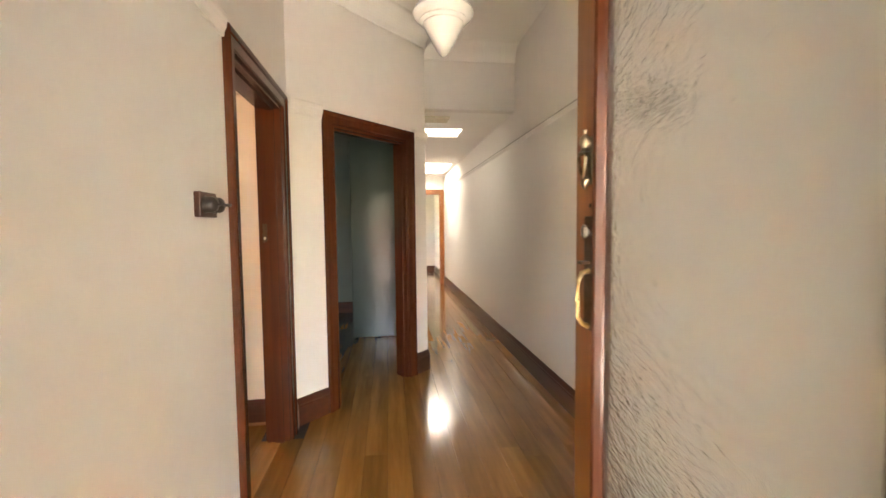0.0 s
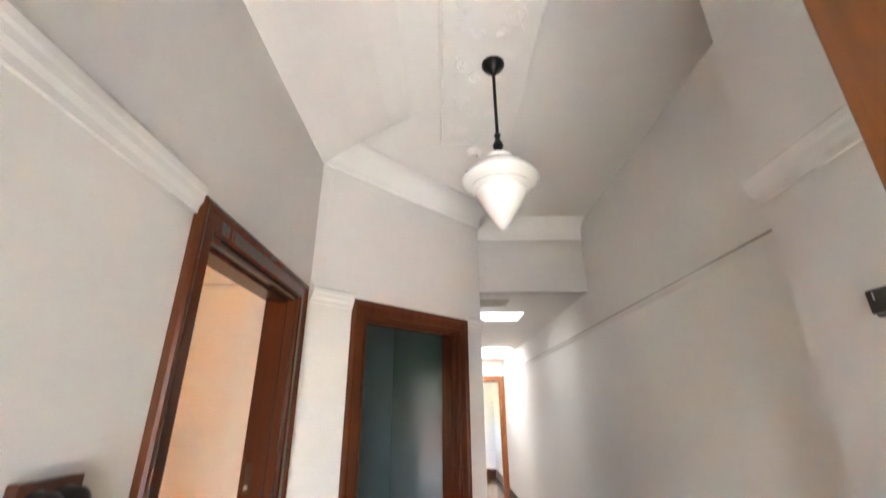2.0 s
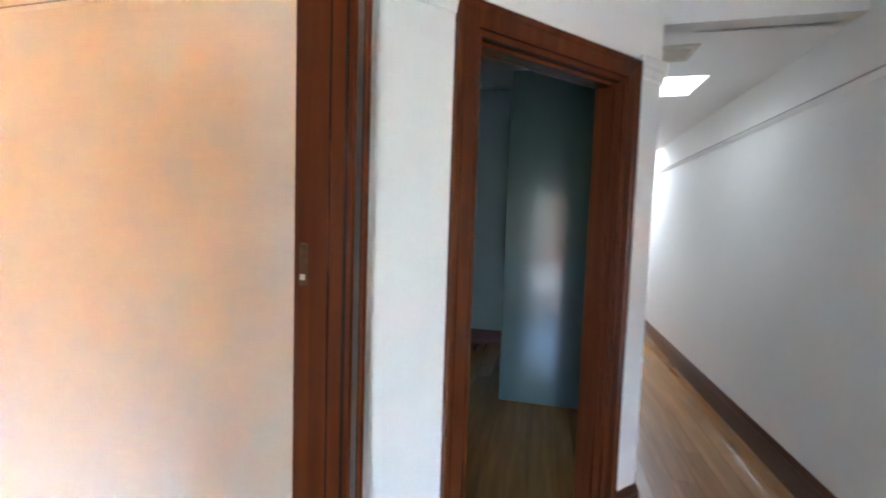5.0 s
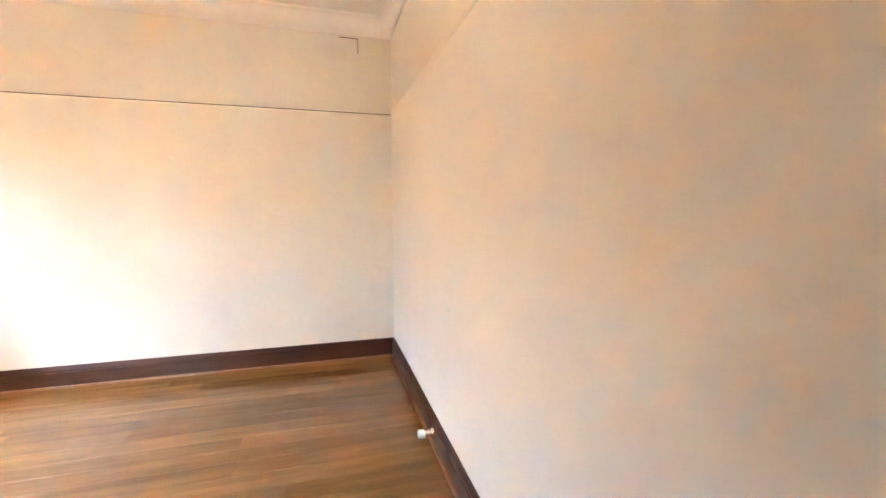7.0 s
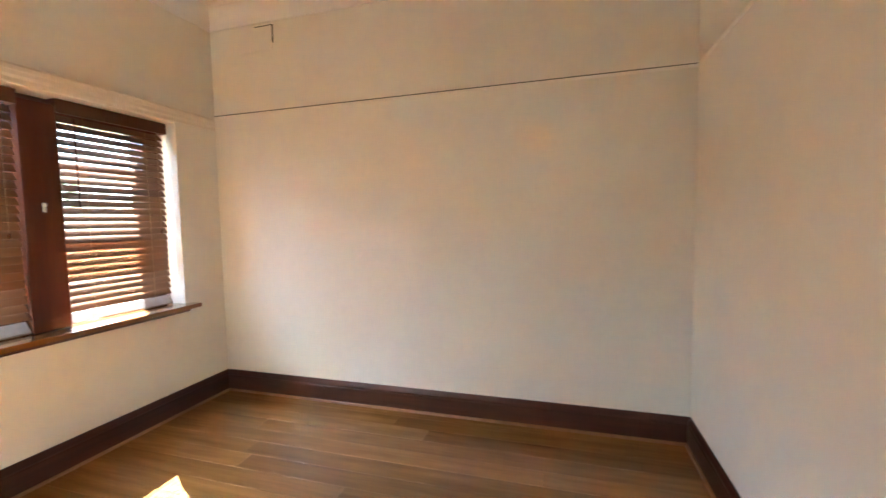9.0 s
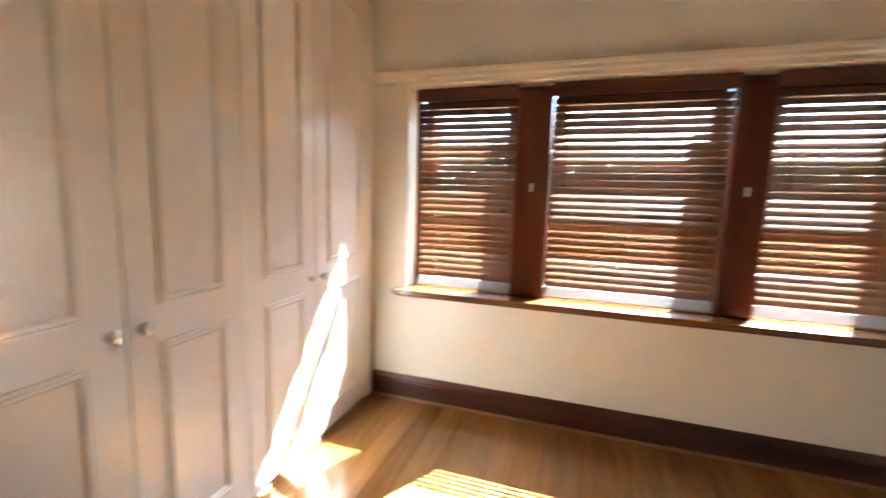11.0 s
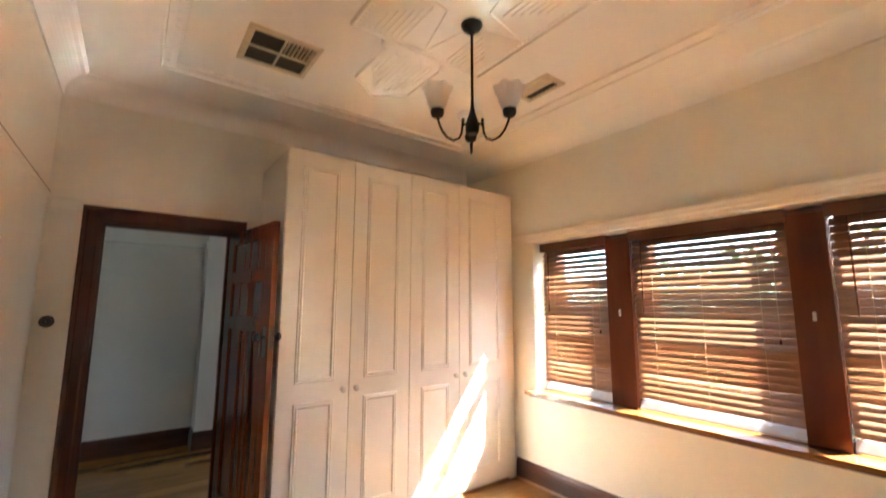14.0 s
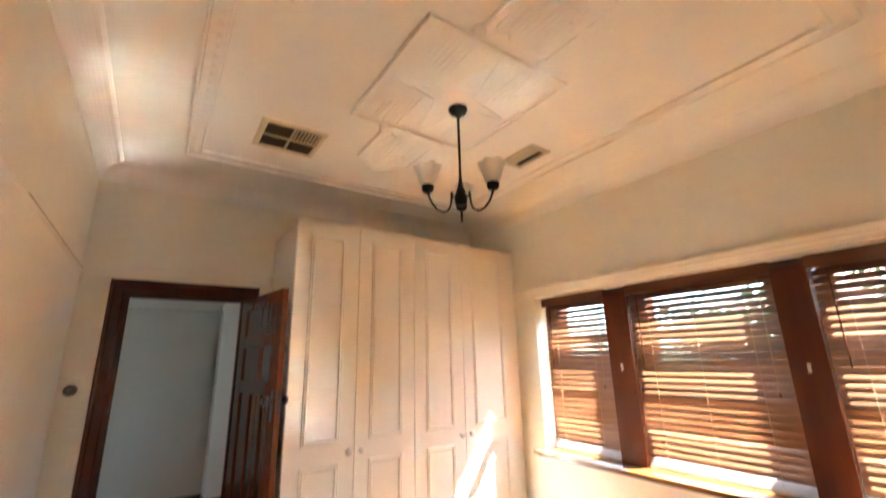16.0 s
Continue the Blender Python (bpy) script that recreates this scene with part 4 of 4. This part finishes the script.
part("switch_dome", lathe([(0.026, -0.012), (0.026, -0.026), (0.018, -0.036), (0.0, -0.038)], (XE, 2.872, 1.412), 24, "x"), BAKELITE, rs, "", True)
part("toggle", lathe([(0.0, -0.056), (0.004, -0.055), (0.005, -0.036), (0.0, -0.036)], (XE, 2.872, 1.412), 10, "x"), BAKELITE, rs, "", True)

ds = thing("door_stop", (-3.41, YN - 0.02, 0.07), "small chrome door stop on the skirting board", "door stop")
part("base", lathe([(0.0, 0.0), (0.027, 0.0), (0.025, -0.010), (0.018, -0.016), (0.0, -0.016)], (-3.41, YN - 0.020, 0.072), 20, "y"), CHROME, ds, "", True)
part("stem", lathe([(0.0165, -0.012), (0.0155, -0.05), (0.0, -0.05)], (-3.41, YN - 0.020, 0.072), 16, "y"), CHROME, ds, "", True)
part("tip", lathe([(0.0, -0.092), (0.018, -0.091), (0.024, -0.084), (0.024, -0.054), (0.008, -0.048), (0.0, -0.048)], (-3.41, YN - 0.020, 0.072), 18, "y"), WHITE_PLASTIC, ds, "white rubber tip", True)

for y0 in (2.365, -0.15):
    wv = thing("wall_vent", (XW, y0 + 0.14, 2.73), "painted-over rectangular plaster vent high on the wall", "wall vent", "painted wall vents")
    part("plate", boxes((XW, XW + 0.010, y0, y0 + 0.285, 2.645, 2.822), bevel=0.002), ROOM_WALL, wv)
    # Dark strip paints the shadow along the plate's top and north edge.
    part("shadow_gap", boxes((XW, XW + 0.0115, y0 + 0.2855, y0 + 0.291, 2.70, 2.826), (XW, XW + 0.0115, y0 + 0.135, y0 + 0.291, 2.8225, 2.827)), EDGE_SHADE, wv, "dark strip painted as the vent's shadow edge")
    for k in range(4):
        part("slot_bar", boxes((XW + 0.009, XW + 0.0125, y0 + 0.02, y0 + 0.265, 2.668 + k * 0.038, 2.690 + k * 0.038), bevel=0.001), ROOM_WALL, wv)


def grille(x0, x1, y0, y1, split, label):
    ob = thing("ceiling_vent", ((x0 + x1) / 2, (y0 + y1) / 2, ZR), label, "ceiling vent")
    w, h = x1 - x0, y1 - y0
    # Dark sheet stands in for the unlit duct behind the louvres.
    part("backing", boxes((x0 + 0.02, x1 - 0.02, y0 + 0.02, y1 - 0.02, ZR - 0.004, ZR - 0.001)), VENT_DARK, ob)
    part("frame", panel_frame((x0, y0, ZR), (1, 0, 0), (0, 1, 0), (0, 0, -1), w, h, [(0, 0), (0.003, 0.010), (0.030, 0.016), (0.036, 0.010), (0.036, 0.0)]), VENT_METAL, ob, "pale metal frame")
    xm, ym = (x0 + x1) / 2, (y0 + y1) / 2
    if split:
        part("divider", boxes((xm - 0.006, xm + 0.006, y0 + 0.036, y1 - 0.036, ZR - 0.015, ZR - 0.004)), VENT_METAL, ob)
    part("divider", boxes((x0 + 0.036, x1 - 0.036, ym - 0.006, ym + 0.006, ZR - 0.0145, ZR - 0.004)), VENT_METAL, ob)
    cells = [(x0 + 0.036, xm - 0.006, y0 + 0.036, ym - 0.006, 1), (xm + 0.006, x1 - 0.036, y0 + 0.036, ym - 0.006, 0), (x0 + 0.036, xm - 0.006, ym + 0.006, y1 - 0.036, 0), (xm + 0.006, x1 - 0.036, ym + 0.006, y1 - 0.036, 0)] if split else [(x0 + 0.036, x1 - 0.036, y0 + 0.036, ym - 0.006, 0), (x0 + 0.036, x1 - 0.036, ym + 0.006, y1 - 0.036, 1)]
    for cx0, cx1, cy0, cy1, open_ in cells:
        n = 7
        for i in range(n):
            f = (i + 0.5) / n
            if open_:
                y = cy0 + f * (cy1 - cy0)
                s = loft([[Vector((x, y - 0.007, ZR - 0.013)), Vector((x, y - 0.0055, ZR - 0.013)), Vector((x, y + 0.003, ZR - 0.003)), Vector((x, y + 0.0015, ZR - 0.003))] for x in (cx0, cx1)])
                part("slat", s, VENT_METAL, ob)
            else:
                x = cx0 + f * (cx1 - cx0)
                s = loft([[Vector((x - 0.009, y, ZR - 0.010)), Vector((x - 0.0075, y, ZR - 0.0115)), Vector((x + 0.007, y, ZR - 0.003)), Vector((x + 0.0055, y, ZR - 0.002))] for y in (cy0, cy1)])
                # Louvres facing this way are painted as shaded, not in the enamel.
                part("slat", s, VENT_DARK, ob)
    return ob


grille(-2.24, -1.86, 1.69, 2.09, True, "square four-way cream metal ceiling vent, louvres partly in shadow colour")
grille(-2.85, -2.53, 0.27, 0.47, False, "small cream metal ceiling vent, louvres partly in shadow colour")

# plaster strapwork on the bedroom ceiling
RX, RY = -2.99, 1.23
cr = thing("ceiling_rosette", (RX, RY, ZR), "cream plaster ceiling ornament, square with arrow ends", "ceiling moulding", kind="structure")
HB = 0.44
edge_p = [(0, 0), (0.002, 0.020), (0.012, 0.024), (0.020, 0.016), (0.024, 0.010), (0.024, 0.0)]
part("plate", boxes((RX - HB + 0.02, RX + HB - 0.02, RY - HB + 0.02, RY + HB - 0.02, ZR - 0.012, ZR)), CEILING, cr)
part("border", panel_frame((RX - HB, RY - HB, ZR), (1, 0, 0), (0, 1, 0), (0, 0, -1), 2 * HB, 2 * HB, edge_p), CEILING, cr, "", True)
for s in (-1, 1):
    shape = [(HB + 0.002, -0.205), (0.90, -0.205), (1.07, 0.0), (0.90, 0.205), (HB + 0.002, 0.205)]
    ar = loft([[Vector((RX + s * x, RY + y, z)) for x, y in shape] for z in (ZR - 0.011, ZR)])
    arrow = part("arrow", ar, CEILING, cr)
    rim = [(HB + 0.07, -0.195), (0.893, -0.195), (1.055, 0.0), (0.893, 0.195), (HB + 0.07, 0.195)]
    part("rim", tube([(RX + s * x, RY + y, ZR - 0.012) for x, y in rim], 0.009, 6), CEILING, arrow)
    for q in (-1, 1):
        part("volute", lathe([(0.0, -0.022), (0.026, -0.022), (0.034, -0.016), (0.036, 0.0), (0.0, 0.0)], (RX + s * (HB + 0.034), RY + q * 0.20, ZR), 18), CEILING, arrow, "", True)
    reeds = []
    for q in (-1, 1):
        for k in range(2):
            d = 0.028 * k
            step = [(0.53, 0.15 - d), (0.76 - d, 0.15 - d), (0.76 - d, 0.118 - d), (0.82 - d, 0.118 - d), (0.82 - d, 0.084 - d), (0.88 - d, 0.084 - d), (0.88 - d, 0.05), (0.94 - d, 0.05), (0.94 - d, 0.018)]
            reeds.append(tube([(RX + s * x, RY + q * y, ZR - 0.011) for x, y in step], 0.0045, 6))
        for y in (0.018, 0.050, 0.082):
            reeds.append(tube([(RX + s * 0.55, RY + q * y, ZR - 0.011), (RX + s * (0.86 - 1.2 * y), RY + q * y, ZR - 0.011)], 0.004, 6))
        reeds.append(tube([(RX + s * (0.50 + 0.035 * math.sin(math.pi * k / 8)), RY + q * (0.04 + 0.012 * k), ZR - 0.011) for k in range(9)], 0.0045, 6))
    part("reeding", merged(*reeds), CEILING, arrow, "raised stepped reeding", True)
reeds = []
for q in (-1, 1):
    for s in (-1, 1):
        for k in range(6):
            y = 0.16 + 0.032 * k
            reeds.append(tube([(RX + s * (0.08 + 0.03 * k), RY + q * y, ZR - 0.012), (RX + s * 0.385, RY + q * y, ZR - 0.012)], 0.0045, 6))
    reeds.append(tube([(RX + q * 0.40, RY, ZR - 0.012), (RX + q * 0.06, RY + 0.09, ZR - 0.012), (RX, RY + 0.36, ZR - 0.012)], 0.0045, 6))
    reeds.append(tube([(RX + q * 0.40, RY, ZR - 0.012), (RX + q * 0.06, RY - 0.09, ZR - 0.012), (RX, RY - 0.36, ZR - 0.012)], 0.0045, 6))
part("reeding", merged(*reeds), CEILING, cr, "raised straight reeding", True)
ticks = []
for k in range(26):
    d = -0.40 + 0.032 * k
    for q in (-1, 1):
        ticks.append((RX + d - 0.005, RX + d + 0.005, RY + q * 0.403 - 0.011, RY + q * 0.403 + 0.011, ZR - 0.017, ZR - 0.011))
        ticks.append((RX + q * 0.403 - 0.011, RX + q * 0.403 + 0.011, RY + d - 0.005, RY + d + 0.005, ZR - 0.017, ZR - 0.011))
part("dentil_band", boxes(*ticks), CEILING, cr)
FX, FY = (-4.448, -1.49), (0.04, 2.452)
cf = thing("ceiling_strapwork", ((FX[0] + FX[1]) / 2, 1.246, ZR), "cream plaster strap moulding framing the ceiling", "ceiling moulding", kind="structure")
part("strap", panel_frame((FX[0], FY[0], ZR), (1, 0, 0), (0, 1, 0), (0, 0, -1), FX[1] - FX[0], FY[1] - FY[0], [(0, 0), (0.002, 0.022), (0.012, 0.024), (0.018, 0.010), (0.085, 0.010), (0.089, 0.016), (0.099, 0.016), (0.102, 0.0)]), CEILING, cf)
beads = bmesh.new()
for (ax, ay), (bx, by) in (((FX[0] + 0.05, FY[0] + 0.1), (FX[0] + 0.05, FY[1] - 0.1)), ((FX[1] - 0.05, FY[0] + 0.1), (FX[1] - 0.05, FY[1] - 0.1)), ((FX[0] + 0.1, FY[0] + 0.05), (FX[1] - 0.1, FY[0] + 0.05)), ((FX[0] + 0.1, FY[1] - 0.05), (FX[1] - 0.1, FY[1] - 0.05))):
    n = int((abs(bx - ax) + abs(by - ay)) / 0.075)
    for i in range(n + 1):
        f = i / n
        c = Vector((ax + f * (bx - ax), ay + f * (by - ay), ZR - 0.010))
        q = [Vector((0.028, 0, 0)), Vector((0, 0.028, 0)), Vector((-0.028, 0, 0)), Vector((0, -0.028, 0))]
        vs = [beads.verts.new(c + p) for p in q]
        top = beads.verts.new(c + Vector((0, 0, -0.007)))
        for j in range(4):
            beads.faces.new((vs[j], vs[(j + 1) % 4], top))
part("embossed_leaves", beads, CEILING, cf, "small raised leaf pattern")

# chandelier
CX, CY = -2.93, 1.16
ch = thing("chandelier", (CX, CY, ZR), "black iron three-arm ceiling light with frosted glass tulip shades", "chandelier")
part("canopy", lathe([(0.0, 0.0), (0.056, 0.0), (0.056, -0.010), (0.044, -0.030), (0.020, -0.042), (0.012, -0.060), (0.0, -0.060)], (CX, CY, ZR - 0.014), 28), BLACK, ch, "", True)
part("rod", tube([(CX, CY, ZR - 0.06), (CX, CY, 2.50)], 0.0075, 10), BLACK, ch, "", True)
part("hub", lathe([(0.0, 0.0), (0.024, 0.0), (0.033, 0.012), (0.036, 0.035), (0.034, 0.055), (0.026, 0.080), (0.016, 0.110), (0.010, 0.140), (0.0085, 0.170), (0.0, 0.170)], (CX, CY, 2.37), 24), BLACK, ch, "pear-shaped black hub", True)
for k in range(3):
    a = radians(82 + 120 * k)
    w = Vector((math.cos(a), math.sin(a), 0))
    c0 = Vector((CX, CY, 0))
    prof = [(0.030, 2.415), (0.046, 2.415), (0.056, 2.411), (0.060, 2.395), (0.063, 2.365), (0.078, 2.333), (0.110, 2.316), (0.145, 2.325), (0.175, 2.355), (0.192, 2.390), (0.200, 2.420)]
    arm = part("arm", tube([c0 + w * r + Vector((0, 0, z)) for r, z in prof], 0.006, 8), BLACK, ch, "", True)
    part("finial", lathe([(0.0, 2.402), (0.008, 2.404), (0.010, 2.414), (0.005, 2.422), (0.009, 2.430), (0.006, 2.438), (0.0, 2.447)], c0 + w * 0.056, 12), BLACK, arm, "", True)
    at = c0 + w * 0.2
    part("cup", lathe([(0.0, 2.410), (0.014, 2.410), (0.028, 2.420), (0.033, 2.436), (0.033, 2.452), (0.0, 2.452)], at, 20), BLACK, arm, "", True)
    glass = lathe([(0.026, 2.448), (0.036, 2.456), (0.047, 2.480), (0.054, 2.510), (0.064, 2.540), (0.077, 2.562), (0.074, 2.563), (0.060, 2.540), (0.051, 2.510), (0.044, 2.481), (0.034, 2.459), (0.024, 2.451)], at, 36)
    for v in glass.verts:
        d = v.co - at
        lift = max(d.z - 2.50, 0.0) / 0.063
        wave = math.sin(7 * math.atan2(d.y, d.x))
        v.co += Vector((d.x, d.y, 0)) * (0.07 * lift * wave) + Vector((0, 0, 0.004 * lift * wave))
    part("shade", glass, FROST, arm, "frosted glass tulip shade with wavy rim", True)

# ---- outdoors ----
ground = structure("ground", boxes((-300, 300, -300, 300, -0.7, -0.45)), GRASS, "green lawn and garden ground", "ground")
porch = structure("porch", boxes((-0.84, 3.5, -2.6, 0.08, -0.45, -0.02)), PAVING, "grey concrete porch floor", "porch")
# Unseen slab added so ground bounce into the hall is not green.
structure("path", boxes((-0.8, 1.6, -7.8, -2.6, -0.46, -0.40)), PAVING, "unseen grey concrete slab neutralising bounced light", "path")
# Walls below the roof are made up to cut daylight through the doorway.
structure("porch_roof", boxes((-0.83, 3.8, -2.7, 0.10, 2.75, 2.9), (3.5, 3.7, -2.6, 0.08, -0.02, 2.75), (-0.83, 3.5, -2.7, -2.55, 2.2, 2.75), (0.5, 3.5, -2.7, -2.55, -0.02, 2.2), (-0.83, -0.73, -2.55, -0.76, -0.02, 2.75)), FASCIA, "unseen porch roof and walls that limit the hall's daylight", "porch roof")
hs = thing("house", (-5.0, -16.0, -0.45), "red brick neighbouring house with a tiled roof", "house")
part("wall", boxes((-12.0, 1.0, -22.0, -14.0, -0.45, 2.9)), BRICK, hs)
part("roof", loft([[Vector((-12.6, -22.6, 2.9)), Vector((1.6, -22.6, 2.9)), Vector((1.6, -13.4, 2.9)), Vector((-12.6, -13.4, 2.9))], [Vector((-9.0, -18.2, 5.4)), Vector((-2.0, -18.2, 5.4)), Vector((-2.0, -17.8, 5.4)), Vector((-9.0, -17.8, 5.4))]]), ROOF_TILE, hs, "terracotta tiled hip roof")
for x in (-10.2, -6.4, -2.4):
    w_ = part("window", panel_frame((x, -14.0, 0.6), (1, 0, 0), (0, 0, 1), (0, 1, 0), 1.6, 1.4, [(0, 0), (0.0, 0.05), (0.09, 0.05), (0.09, 0.0)]), FASCIA, hs)
    part("pane", boxes((x + 0.09, x + 1.51, -14.02, -13.985, 0.69, 1.91)), VENT_DARK, w_)
fence = thing("fence", (-4.0, -8.0, -0.45), "low brick garden fence", "fence")
part("wall", boxes((-14, 3, -8.1, -7.9, -0.45, 0.5)), BRICK, fence)
part("coping", boxes((-14, 3, -8.16, -7.84, 0.5, 0.57), bevel=0.01), PAVING, fence)


def tree(x, y, height, spread, seed):
    rnd = random.Random(seed)
    tr = thing("tree", (x, y, -0.45), "leafy green garden tree with uneven crown", "tree", "garden trees")
    base = Vector((x, y, -0.45))
    fork = base + Vector((0.1, 0, height * 0.45))
    limbs = [tube([base, base + Vector((0.05, 0, height * 0.2)), fork], 0.1, 8, [0.13, 0.10, 0.08])]
    ends = []
    for k in range(7):
        a = k * 0.9 + rnd.uniform(-0.2, 0.2)
        e = fork + Vector((math.cos(a) * spread * rnd.uniform(0.5, 0.9), math.sin(a) * spread * rnd.uniform(0.5, 0.9), height * rnd.uniform(0.15, 0.5)))
        limbs.append(tube([fork, (fork + e) / 2 + Vector((0, 0, 0.15)), e], 0.03, 6, [0.05, 0.035, 0.012]))
        ends += [e, (fork + e) / 2 + Vector((0, 0, 0.3))]
    part("trunk", merged(*limbs), BARK, tr, "", True)
    verts, faces = [], []
    for e in ends:
        for _ in range(170):
            c = e + Vector((rnd.gauss(0, 0.32), rnd.gauss(0, 0.32), rnd.gauss(0, 0.25))) * spread * 0.6
            u = Vector((rnd.uniform(-1, 1), rnd.uniform(-1, 1), rnd.uniform(-0.6, 0.6))).normalized() * rnd.uniform(0.05, 0.1)
            v = u.cross(Vector((rnd.uniform(-1, 1), rnd.uniform(-1, 1), 1))).normalized() * rnd.uniform(0.025, 0.05)
            i = len(verts)
            verts += [c - u, c + v, c + u, c - v]
            faces.append((i, i + 1, i + 2, i + 3))
    me = bpy.data.meshes.new("crown")
    me.from_pydata([tuple(q - base) for q in verts], [], faces)
    me.materials.append(LEAF)
    cr_ = new("crown", me)
    cr_.parent = tr


for i, (x, y, h, s) in enumerate(((-6.4, -6.4, 3.6, 1.3), (-1.2, -6.8, 3.2, 1.2), (-3.4, -10.5, 4.2, 1.6))):
    tree(x, y, h, s, 7 + i)

# ---- floor ----
floor = structure("floor", boxes((XW - 0.2, XR + 0.2, -0.6, 12.2, -0.16, -0.012)), SUBFLOOR, "polished red-brown hardwood floor boards", "floor")
BW, GAP = 0.132, 0.00035


def board_mesh():
    """One board of unit length with eased top edges."""
    w, c, h = BW / 2 - GAP, 0.0008, 0.012
    ring = [(-w, -h), (w, -h), (w, -c), (w - c, 0.0), (-w + c, 0.0), (-w, -c)]
    bm = loft([[Vector((x, y, z)) for x, z in ring] for y in (-0.5, 0.5)])
    bmesh.ops.recalc_face_normals(bm, faces=bm.faces)
    me = bpy.data.meshes.new("floor_board")
    bm.to_mesh(me)
    bm.free()
    me.materials.append(PLANK)
    return me


board = board_mesh()
rb = random.Random(11)
x = XW + BW / 2 - 0.03
while x < XR + 0.06:
    if x < XE - 0.03:
        spans = [(YS, YN)]
        if x > -2.3:
            spans.append((3.07, 6.55))
    elif x < XL + 0.03:
        spans = [(D1[0], D1[1]), (3.07, 6.55)]
    elif x < 0.07:
        spans = [(0.09, 6.6)]
    else:
        spans = [(0.09, 12.0)]
    if -1.4 < x < 0.07:
        spans.append((6.7, 12.0))
    for y0, y1 in spans:
        y = y0
        first = True
        while y < y1 - 1e-6:
            length = rb.uniform(0.5, 2.6) if first else rb.uniform(1.7, 3.6)
            first = False
            end = y1 if y + length > y1 - 0.45 else y + length
            pl = new("floor_board", board)
            pl.parent = floor
            pl.matrix_local = Matrix.Translation((x, (y + end) / 2, rb.uniform(-0.0003, 0.0003))) @ Matrix.Diagonal((1, end - y - 0.0008, 1, 1))
            y = end
    x += BW
